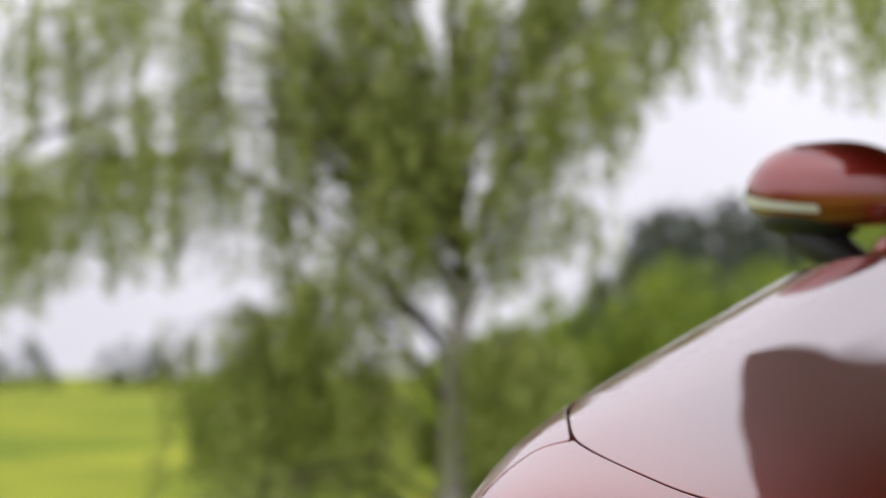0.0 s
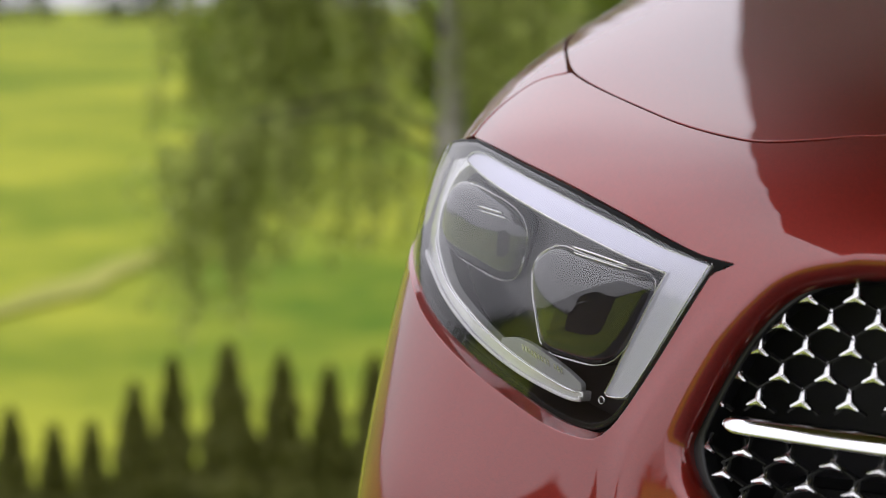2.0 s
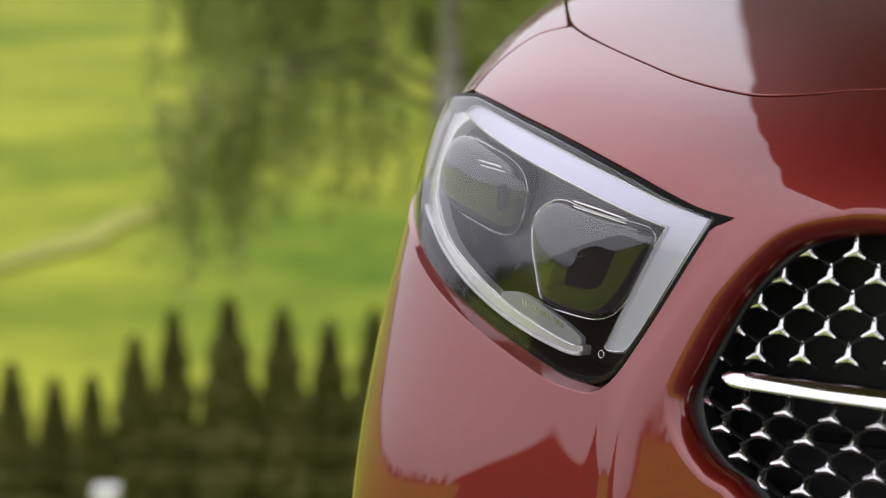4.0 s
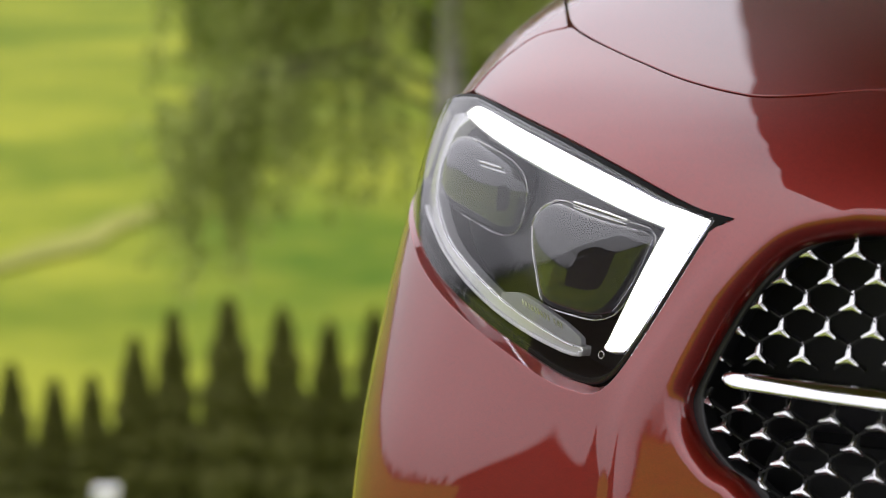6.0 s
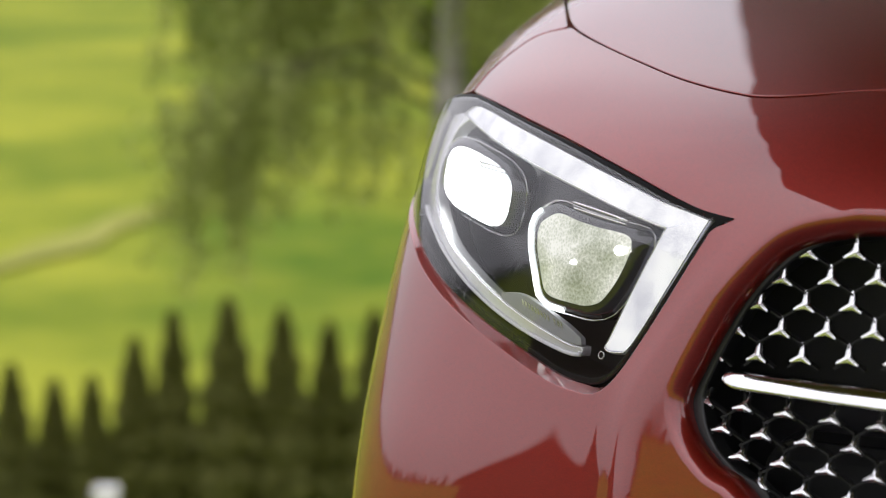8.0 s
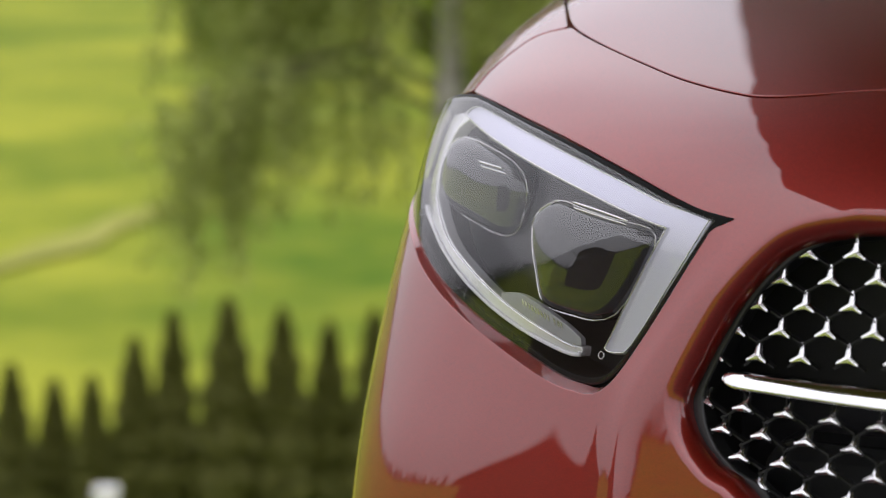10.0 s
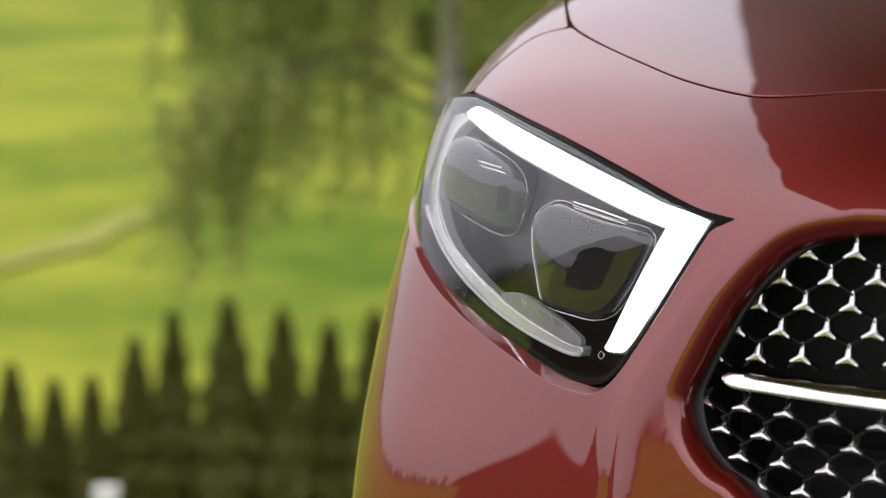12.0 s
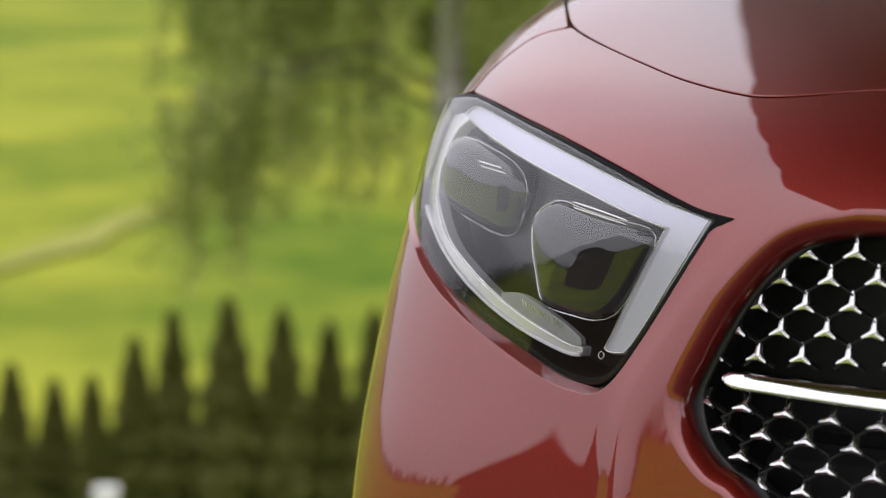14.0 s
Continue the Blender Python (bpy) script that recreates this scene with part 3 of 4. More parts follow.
def dome(p, m, rise, back=0.02, rings=10):
    """A bulging cap over a closed ring of points, lifted along m, with a short skirt behind."""
    c = p.mean(0)
    verts, faces = [], []
    k = len(p)
    for i in range(rings):
        s = 1 - i / rings
        verts += list(c + (p - c) * s + m * rise * math.sqrt(max(0.0, 1 - s**2.4)))
    verts.append(c + m * rise)
    for i in range(rings - 1):
        for j in range(k):
            faces.append((i * k + j, i * k + (j + 1) % k, (i + 1) * k + (j + 1) % k, (i + 1) * k + j))
    for j in range(k):
        faces.append(((rings - 1) * k + j, (rings - 1) * k + (j + 1) % k, len(verts) - 1))
    base = len(verts)
    verts += list(p - m * back)
    for j in range(k):
        faces.append((j, base + j, base + (j + 1) % k, (j + 1) % k))
    return np.array(verts), faces


def lens_ring(loop, depth):
    p, n = lamp_skin(loop, depth)
    m = n.mean(0)
    return p, m / np.linalg.norm(m)


def disc_ring(ab, depth, radius, m, squash=1.0, count=40):
    """A circle round a point of the lamp, square to m."""
    c = lamp_skin([ab], depth)[0][0]
    side = np.cross([0, 0, 1.0], m)
    side /= np.linalg.norm(side)
    up = np.cross(m, side)
    t = np.arange(count) * math.tau / count
    return c + radius * (np.cos(t)[:, None] * side + squash * np.sin(t)[:, None] * up)


def small_lens_ring(count=44):
    """The outer lens: a tilted rounded square on a plane that faces forwards and a little outwards."""
    c = lamp_skin([(0.645, 0.4265)], 0.048)[0][0]
    m = np.array([-0.45, -0.90, 0.13])
    m /= np.linalg.norm(m)
    side = np.cross([0, 0, 1.0], m)
    side /= np.linalg.norm(side)
    up = np.cross(m, side)
    t = np.arange(count) * math.tau / count
    x = 0.084 * np.sign(np.cos(t)) * np.abs(np.cos(t)) ** 0.62
    y = 0.047 * np.sign(np.sin(t)) * np.abs(np.sin(t)) ** 0.62
    return c + (0.98 * x + 0.2 * y)[:, None] * side + (0.98 * y - 0.2 * x)[:, None] * up, m


def headlamp(side):
    """One headlamp in its parts; the car's other one is its mirror image."""
    lamp = new("headlamp")
    lamp.parent = car
    tagged(lamp, "headlamp with clear cover, two projector lenses and an angled light guide")

    def put(name, material, data, label=""):
        v, f, n = data
        if side < 0:
            v, f = v * [-1, 1, 1], [q[::-1] for q in f]
            n = n * [-1, 1, 1] if n is not None else None
        return attach(name, mesh_of(name, v, f, material, n), lamp, label)

    def wire(name, points, radius, material, label="", closed=True, sides=6):
        ring = [Vector(q * [side, 1, 1]) for q in np.asarray(points)]
        if closed:
            ring.append(ring[0])
        bm = bmesh.new()
        tube(bm, ring, [radius] * len(ring), sides)
        return part(name, bm, material, lamp, label)

    middle = SEAL_LINE.mean(0)
    edge = np.array([SEAL_LINE[np.argmin(np.linalg.norm(SEAL_LINE - q, axis=1))] for q in COVER_LINE])
    lift = np.clip((COVER_LINE[:, 1:] - 0.36) / 0.05, 0, 1)
    rim = COVER_LINE + (edge - COVER_LINE) * (0.25 + 0.85 * lift)
    cover = put("cover", COVER_GLASS, panel(middle + (rim - middle) * 0.997, lamp=True, depth=0.003, step=0.012, roll=0.003, thick=0.004), "clear glossy cover")
    cover.visible_shadow = False
    put("seal", SEAL, panel(COVER_LINE, lamp=True, holes=(SEAL_LINE,), depth=0.007, step=0.012, roll=0.002, thick=0.11), "black rubber seal")
    put("housing", HOUSING, panel(COVER_LINE, lamp=True, depth=0.072, step=0.02), "black inner housing")
    put("light_guide", GUIDE, panel(GUIDE_LINE, lamp=True, depth=0.016, step=0.010, roll=0.002, thick=0.014), "frosted ribbed light guide")
    put("trim_arc", PALE, panel(ARC_LINE, lamp=True, depth=0.02, step=0.010, roll=0.002, thick=0.012), "pale curved trim strip")
    put("trim_plate", GREYPLATE, panel(PLATE_LINE, lamp=True, depth=0.018, step=0.008, roll=0.001, thick=0.006), "grey plate with embossed marks")
    inner = lamp_skin(ARC_LINE, 0.0185)[0]
    low = [i for i, q in enumerate(ARC_LINE) if q[1] < 0.40 and q[0] < 0.80]
    cut = next(k for k in range(len(low) - 1) if ARC_LINE[low[k + 1]][0] > ARC_LINE[low[k]][0])
    wire("trim_edge", inner[low[cut + 1:]], 0.0011, CHROME, "thin bright inner edge", False)
    wire("trim_edge", inner[low[:cut]], 0.0024, STRIP, "white lower edge", False)
    lenses = []
    for p, m in (small_lens_ring(), lens_ring(LENS_B_LINE, 0.03)):
        put("projector_lens", LENS, (*dome(p, m, 0.016), None), "dark domed projector lens")
        wire("lens_rim", p[::2], 0.0008, SATIN, "thin bright rim round the lens")
        lenses.append((p, m))
    wire("guide_rim", lamp_skin(GUIDE_LINE, 0.0135)[0], 0.0010, CHROME, "thin bright edge of the light guide", sides=5)
    a, b = (np.array(w) for w in MARKS)
    along, over = (b - a) / 13, np.array([0.0010, 0.0036])
    verts, faces = [], []
    for k in range(13):
        if k == 9:
            continue
        c = a + along * (k + 0.5)
        quad = np.array([c - along * 0.3 - over, c + along * 0.3 - over, c + along * 0.3 + over, c - along * 0.3 + over])
        base = len(verts)
        verts += list(lamp_skin(quad, 0.0172)[0])
        faces.append((base, base + 1, base + 2, base + 3))
    tagged(put("lettering", SATIN, (np.array(verts), faces, None), "row of pale embossed marks"), kind="stuff")
    # Highlights over the lenses, built as thin chrome wires.
    for loop in (GLINT_A_LINE, GLINT_B_LINE):
        n = len(loop) // 2
        one, two = lamp_skin(loop[:n - 1], 0.008)[0], lamp_skin(loop[n + 1:], 0.012)[0]
        wire("lens_glint", one, 0.0013, CHROME, "highlight above the lens, built as a bright strip", False)
        wire("lens_glint", two, 0.0010, CHROME, "highlight above the lens, built as a bright strip", False)
    # small screw in the lower corner of the housing
    screw = disc_ring((0.405, 0.222), 0.02, 0.004, lenses[1][1])
    wire("screw_ring", screw, 0.0009, SATIN, "small clear cap")
    # Always-glowing copies stand in for the lit guide and lenses, hidden behind the housing.
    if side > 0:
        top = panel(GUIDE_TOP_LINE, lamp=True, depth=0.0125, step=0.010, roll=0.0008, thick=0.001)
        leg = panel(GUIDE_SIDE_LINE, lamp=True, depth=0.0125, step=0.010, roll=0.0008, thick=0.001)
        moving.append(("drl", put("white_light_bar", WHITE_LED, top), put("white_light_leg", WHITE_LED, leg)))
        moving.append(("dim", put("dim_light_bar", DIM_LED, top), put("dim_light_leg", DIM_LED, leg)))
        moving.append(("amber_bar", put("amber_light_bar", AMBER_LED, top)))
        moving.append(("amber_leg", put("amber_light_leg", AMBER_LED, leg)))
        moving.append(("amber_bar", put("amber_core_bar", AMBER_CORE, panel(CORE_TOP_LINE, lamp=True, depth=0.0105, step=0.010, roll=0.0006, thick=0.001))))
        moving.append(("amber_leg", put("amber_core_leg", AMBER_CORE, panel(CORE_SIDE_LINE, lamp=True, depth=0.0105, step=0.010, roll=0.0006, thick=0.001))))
        # Amber light falling on plate and trim edge, imitated by thin glowing copies.
        moving.append(("amber_bar", put("amber_spill_on_plate", AMBER_SOFT, panel(PLATE_LINE, lamp=True, depth=0.0165, step=0.008, roll=0.0006, thick=0.001)), wire("amber_spill_on_trim", inner[low[:cut]], 0.0028, AMBER_SOFT, "", False)))
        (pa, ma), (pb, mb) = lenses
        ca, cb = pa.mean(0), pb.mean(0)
        beams = [put("beam_glow", BEAM, (*dome(ca + (pa - ca) * 0.96, ma, 0.0175, 0.004), None))]
        beams.append(put("beam_glow", BEAM_SOFT, (*dome(cb + (pb - cb) * 0.92, mb, 0.0185, 0.004), None)))
        # Bright edge and hot spots of the lit lens, added as glowing pieces.
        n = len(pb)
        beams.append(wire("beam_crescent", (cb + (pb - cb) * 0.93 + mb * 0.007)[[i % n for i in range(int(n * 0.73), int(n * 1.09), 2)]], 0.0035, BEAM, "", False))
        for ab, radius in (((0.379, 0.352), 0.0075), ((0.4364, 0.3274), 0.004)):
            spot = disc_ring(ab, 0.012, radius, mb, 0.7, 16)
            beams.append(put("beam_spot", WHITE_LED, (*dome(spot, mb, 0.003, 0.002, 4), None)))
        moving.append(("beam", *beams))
    return lamp


car_shell()
headlamp(1)
headlamp(-1)


# ---- grille ----
STEPS = np.linspace(0, 1, 120)
ACROSS = skin_point(STEPS, STEPS * 0 + 0.3)[:, 0]


def skin_at(u, w, depth=0.0):
    """The body surface at a distance from the middle and a height."""
    a = float(np.interp(-u, -ACROSS, STEPS))
    column = skin(np.stack([np.full(90, a), STEPS[:90] * 0.9], 1), depth)[0]
    b = float(np.interp(w, column[:, 2], STEPS[:90] * 0.9))
    return (a, b), Vector(skin([(a, b)], depth)[0][0])


def pin_mesh():
    """A flat three-armed stud with tapering arms and bevelled sides."""
    face, foot = [], []
    for turn, l in ((90, 0.0150), (205, 0.0130), (335, 0.0130)):
        c, s = math.cos(radians(turn)), math.sin(radians(turn))
        for along, wide in ((0.0022, -0.0031), (l, -0.0010), (l, 0.0010), (0.0022, 0.0031)):
            face.append((c * along - s * wide, -0.0022, s * along + c * wide))
            foot.append((c * along * 1.06 - s * wide * 1.5, 0.0020, s * along * 1.06 + c * wide * 1.5))
    n = len(face)
    verts = [(0, -0.0030, 0), *face, *foot]
    faces = []
    for k in range(n):
        j = (k + 1) % n
        faces += [(0, 1 + k, 1 + j), (1 + k, 1 + n + k, 1 + n + j, 1 + j)]
    return mesh_of("grille_pin", verts, faces, SATIN, smooth=False)


def strut(verts, faces, p, q, r=0.0014):
    d = (q - p).normalized()
    side = d.cross(Vector((0, 1, 0))).normalized()
    k = len(verts)
    for e in (p, q):
        for a, b in ((1, 0), (0.6, -1.5), (-0.6, -1.5), (-1, 0), (0, 6)):
            verts.append(e + side * r * a + Vector((0, 1, 0)) * r * b)
    for i in range(5):
        j = (i + 1) % 5
        faces.append((k + i, k + j, k + 5 + j, k + 5 + i))


def grille():
    ob = new("grille")
    ob.parent = car
    tagged(ob, "black honeycomb grille with small chrome three-armed studs and a chrome bar")
    pin = pin_mesh()
    loop = GRILLE_LINE
    centre = np.array([MIDDLE, 0.22])
    inner = centre + (loop - centre) * 0.985
    verts, faces = [], []

    def at(i, row):
        phase = (row % 2 if row < 5 else (row + 1) % 2) * 0.5
        x = i + phase
        u = -0.281 + (0.0125 if row > 5 else 0) + 0.0515 * x + (0.0014 * x * x if x < 0 else 0)
        return u, 0.6445 - 0.0255 * row + 0.08 * (u + 0.27) if row < 5 else 0.4865 - 0.0245 * (row - 6)

    for row in range(-2, 16):
        for i in range(-5, 6):
            u, w = at(i, row)
            if u > 0.02 or row == 5 or u < -0.44:
                continue
            ab, p = skin_at(u, w, 0.03)
            for side in (1, -1):
                if side < 0 and u > -0.02:
                    continue
                flip = Vector((side, 1, 1))
                if inside(np.array([ab]), inner)[0] and not (abs(w - 0.513) < 0.02):
                    stud = attach("grille_pin", pin, ob)
                    stud.location = p * flip
                    stud.rotation_euler = (radians(-19 if row < 5 else -42), 0, side * radians(-12 + 60 * (u + 0.3)))
                for step in (-1, 1):
                    low = p + Vector((step * 0.0257, -0.002, -0.027 + 0.0125))
                    if row in (4,):
                        low = p + Vector((step * 0.016, 0, -0.012))
                    strut(verts, faces, p * flip + Vector((0, 0.003, 0)), low * flip + Vector((0, 0.003, 0)))
                strut(verts, faces, p * flip + Vector((0, 0.003, 0)), (p + Vector((0, 0, 0.013))) * flip + Vector((0, 0.003, 0)))
    attach("mesh", mesh_of("mesh", verts, faces, MATT, smooth=False), ob, "glossy black honeycomb mesh")
    # chrome bar, tapering to its ends
    verts, faces = [], []
    n = 40
    for k in range(n + 1):
        u = 0.360 * math.sin((2 * k / n - 1) * math.pi / 2)
        t = max(0.0, min(1.0, (0.360 - abs(u)) / 0.018))
        h, d = (0.0092 - 0.010 * max(0.0, abs(u) - 0.2)) * (0.25 + 0.75 * math.sqrt(1 - (1 - t) ** 2)), 0.010 * (0.3 + 0.7 * t)
        w = 0.515
        _, p = skin_at(-abs(u), w, 0.020)
        for a in range(20):
            c = math.tau * a / 20
            rise = math.copysign(abs(math.sin(c)) ** 0.8, math.sin(c))
            verts.append((u, p.y - d * math.copysign(abs(math.cos(c)) ** 0.25, math.cos(c)) + 0.5 * h * rise, w + h * rise))
    for k in range(n):
        for a in range(20):
            b = (a + 1) % 20
            faces.append((k * 20 + a, k * 20 + b, k * 20 + 20 + b, k * 20 + 20 + a))
    faces += [tuple(range(20)), tuple(range(n * 20 + 19, n * 20 - 1, -1))]
    attach("bar", mesh_of("bar", verts, faces, CHROME), ob, "polished chrome bar")
    # inner frame ring and the dark duct behind
    ring = centre + (loop - centre) * 0.93
    attach("frame", mesh_of("frame", *[(v, f, BLACK, m) for v, f, m in [panel(centre + (loop - centre) * 1.01, holes=(ring,), depth=0.025, step=0.014, roll=0.003, thick=0.02, mirrored=True)]][0]), ob, "glossy black inner frame")
    bm = bmesh.new()
    box(bm, -0.46, 0.46, 0.24, 0.26, 0.15, 0.70)
    part("radiator", bm, MATT, ob, "dark radiator behind the mesh")
    bm = bmesh.new()
    outline = [(-0.345, 0.36), (-0.318, 0.428), (-0.306, 0.444), (-0.290, 0.451), (0.290, 0.451), (0.306, 0.444), (0.318, 0.428), (0.345, 0.36)]
    loops = []
    for grow, back in ((1.0, 0.034), (1.0, 0.0375), (1.012, 0.040), (1.012, 0.075)):
        loops.append([bm.verts.new((u * grow, 0.006 + back + 0.28 * u * u, w * grow - 0.4 * (grow - 1))) for u, w in outline])
    for one, two in zip(loops, loops[1:]):
        for k in range(len(outline)):
            j = (k + 1) % len(outline)
            bm.faces.new((one[k], one[j], two[j], two[k]))
    bm.faces.new(loops[0])
    bmesh.ops.recalc_face_normals(bm, faces=bm.faces[:])
    part("sensor_panel", bm, BLACK, ob, "smooth black sensor panel")
    for side in (-1, 1):
        bm = bmesh.new()
        box(bm, side * 0.43 - 0.012, side * 0.43 + 0.012, 0.15, 0.24, 0.25, 0.60)
        part("duct_wall", bm, MATT, ob)
    bm = bmesh.new()
    box(bm, -0.42, 0.42, 0.16, 0.24, 0.66, 0.68)
    part("duct_roof", bm, MATT, ob)


grille()


# ---- the rest of the car ----
def hull(name, sections, material, label="", cap=True):
    """A shell through cross-sections: (back, [(across, up), ...]) of its right half, mirrored."""
    verts, faces = [], []
    k = len(sections[0][1]) * 2
    for v, half in sections:
        ring = [(-u, v, w) for u, w in half] + [(u, v, w) for u, w in half[::-1]]
        verts += ring
    for i in range(len(sections) - 1):
        for j in range(k):
            a, b = i * k + j, i * k + (j + 1) % k
            faces.append((a, b, b + k, a + k))
    if cap:
        faces += [tuple(range(k))[::-1], tuple(range((len(sections) - 1) * k, len(sections) * k))]
    return attach(name, mesh_of(name, verts, faces, material), car, label)


def car_rest():
    low = lambda v, s, b, w: (v, [(s * 0.9, 0.2), (s, 0.28), (s + 0.01, 0.5), (b + 0.01, 0.7), (b, w - 0.05), (b - 0.07, w)])
    hull("body", [low(1.32, 0.90, 0.91, 0.84), low(1.7, 0.92, 0.92, 0.90), low(2.4, 0.93, 0.94, 0.96), low(3.2, 0.93, 0.94, 0.98)], PAINT, "red doors and sills")
    hull("rear_body", [low(4.2, 0.92, 0.93, 1.0), low(4.6, 0.88, 0.88, 1.0), (4.9, [(0.75, 0.3), (0.8, 0.35), (0.8, 0.5), (0.78, 0.7), (0.74, 0.9), (0.68, 0.96)])], PAINT, "red tail")
    arch = lambda v, w: (v, [(0.90, w), (0.925, w + 0.02), (0.94, w + 0.1), (0.935, 0.85), (0.92, 0.93), (0.86, 0.99)])
    hull("rear_quarter", [arch(3.2, 0.3), arch(3.42, 0.58), arch(3.7, 0.7), arch(3.98, 0.58), arch(4.2, 0.3)], PAINT)
    glass = lambda v, b, w, r, h: (v, [(b, w), (b - 0.01, w + 0.01), ((b + r) / 2 + 0.02, (w + h) / 2), (r, h - 0.02), (r - 0.06, h), (r - 0.3, h + 0.015)])
    hull("windows", [glass(2.05, 0.80, 0.95, 0.78, 0.99), glass(2.48, 0.84, 0.96, 0.68, 1.28), glass(2.8, 0.85, 0.97, 0.62, 1.39), glass(3.3, 0.85, 0.98, 0.6, 1.4), glass(3.9, 0.83, 0.99, 0.58, 1.3), glass(4.5, 0.76, 1.0, 0.6, 1.05)], DARK_GLASS, "dark tinted windows and windscreen")
    roof = lambda v, r, h: (v, [(r, h - 0.012), (r + 0.01, h), (r - 0.02, h + 0.015), (r - 0.15, h + 0.03), (r - 0.3, h + 0.035), (0.05, h + 0.04)])
    hull("roof", [roof(2.6, 0.63, 1.36), roof(2.9, 0.62, 1.395), roof(3.4, 0.6, 1.395), roof(3.9, 0.58, 1.3)], PAINT, "red roof")
    hull("cowl", [(1.60, [(0.83, 0.86), (0.83, 0.93), (0.8, 0.945), (0.7, 0.955), (0.4, 0.965), (0.05, 0.97)]), (2.12, [(0.84, 0.86), (0.84, 0.94), (0.8, 0.955), (0.7, 0.965), (0.4, 0.97), (0.05, 0.975)])], MATT, "black cowl under the windscreen")
    for side in (-1, 1):
        bm = bmesh.new()
        pts = [Vector((side * u, v, w)) for u, v, w in ((0.84, 2.02, 0.96), (0.80, 2.22, 1.08), (0.73, 2.5, 1.27), (0.65, 2.72, 1.38))]
        tube(bm, pts, (0.04, 0.035, 0.03, 0.03), 8)
        part("pillar", bm, PAINT, car, "red windscreen pillar")
    for side in (-1, 1):
        for v in (0.9, 3.75):
            wheel = new("wheel")
            wheel.parent = car
            wheel.location = (side * 0.83, v, 0.34)
            for name, mat, prof in (("tyre", RUBBER, ((0.25, -0.11), (0.33, -0.115), (0.345, -0.08), (0.345, 0.08), (0.33, 0.115), (0.25, 0.11))),
                                    ("rim", SATIN, ((0.25, -0.10), (0.235, -0.02), (0.22, 0.03), (0.10, 0.055), (0.0, 0.06)))):
                verts, faces = [], []
                for k in range(40):
                    c, s = math.cos(math.tau * k / 40), math.sin(math.tau * k / 40)
                    verts += [(side * x, r * c, r * s) for r, x in prof]
                m = len(prof)
                for k in range(40):
                    for j in range(m - 1):
                        a, b = k * m + j, ((k + 1) % 40) * m + j
                        faces.append((a, b, b + 1, a + 1))
                attach(name, mesh_of(name, verts, faces, mat), wheel)


def wing_mirror(side):
    """Red shell with a pale indicator strip, a black foot and the glass behind."""
    ob = new("wing_mirror")
    ob.parent = car
    ob.location = (side * 1.0, 2.12, 1.095)
    ob.rotation_euler = (radians(-8), 0, side * radians(14))
    tagged(ob, "red door mirror with a clear indicator strip and black foot")
    half, high, deep = 0.152, 0.087, 0.10

    def shell(u, t):
        """u from inner (0) to outer end (1), t round the front from top to bottom."""
        x = (u - 0.5) * 2
        full = (1 - max(0.0, x) ** 2.6) ** 0.5 if x > 0 else (1 - 0.25 * abs(x) ** 3)
        up = math.cos(t * math.pi)
        z = high * (1.12 if up > 0 else 0.72) * math.copysign(abs(up) ** 0.8, up) * (full if up > 0 else 0.35 + 0.65 * full) + 0.012 * x * (1 if up < 0 else -0.6)
        return Vector((side * half * x, -deep * math.sin(t * math.pi) ** 0.75 * (0.35 + 0.65 * full) + 0.03 * max(0, x) ** 2, z))

    def sheet(u0, u1, t0, t1, lift, nu=28, nt=20, flare=0.0):
        verts, faces = [], []
        for i in range(nu + 1):
            for j in range(nt + 1):
                grow = 1 if flare == 0 else 1 + flare * (i / nu) ** 2
                p = shell(u0 + (u1 - u0) * i / nu, t0 + (t1 - t0) * (1 + (j / nt - 1) * grow))
                q = Vector((p.x, p.y, p.z))
                verts.append(q + Vector((q.x * 0.3, q.y, q.z)).normalized() * lift)
        for i in range(nu):
            for j in range(nt):
                a = i * (nt + 1) + j
                faces.append((a, a + 1, a + nt + 2, a + nt + 1))
        return verts, faces

    attach("shell", mesh_of("shell", *sheet(-0.2, 1.0, 0.0, 1.0, 0.0), PAINT), ob, "red painted shell")
    v, f = sheet(0.28, 1.0, 0.61, 0.69, 0.003, 24, 6, 0.9)
    attach("indicator_strip", mesh_of("indicator_strip", v, f, STRIP), ob, "clear pale indicator strip")
    bm = bmesh.new()
    bmesh.ops.create_uvsphere(bm, u_segments=20, v_segments=12, radius=1.0, matrix=Matrix.Translation((0, -0.005, -0.05)) @ Matrix.Diagonal((half * 0.74, deep * 0.7, 0.036, 1)))
    tube(bm, [Vector((side * x, y, z)) for x, y, z in ((0.02, 0.0, -0.06), (-0.04, 0.01, -0.11), (-0.10, 0.02, -0.16))], (0.055, 0.04, 0.04), 12)
    part("foot", bm, MATT, ob, "black plastic foot")
    bm = bmesh.new()
    bmesh.ops.create_cone(bm, cap_ends=True, segments=32, radius1=1, radius2=1, depth=0.008, matrix=Matrix.Translation((0, 0.02, 0.01)) @ Matrix.Diagonal((half * 0.9, 1, high * 0.75, 1)) @ Matrix.Rotation(radians(90), 4, "X"))
    part("mirror_glass", bm, CHROME, ob, "mirror glass")


car_rest()
wing_mirror(-1)
wing_mirror(1)


# ---- drive and the shelter over it ----
def on_car_plane(u, v, h=0.0):
    c, s = math.cos(CAR_YAW), math.sin(CAR_YAW)
    return (CAR_X + u * c + v * s, CAR_Y - u * s + v * c, math.tan(CAR_SLOPE) * v + h)


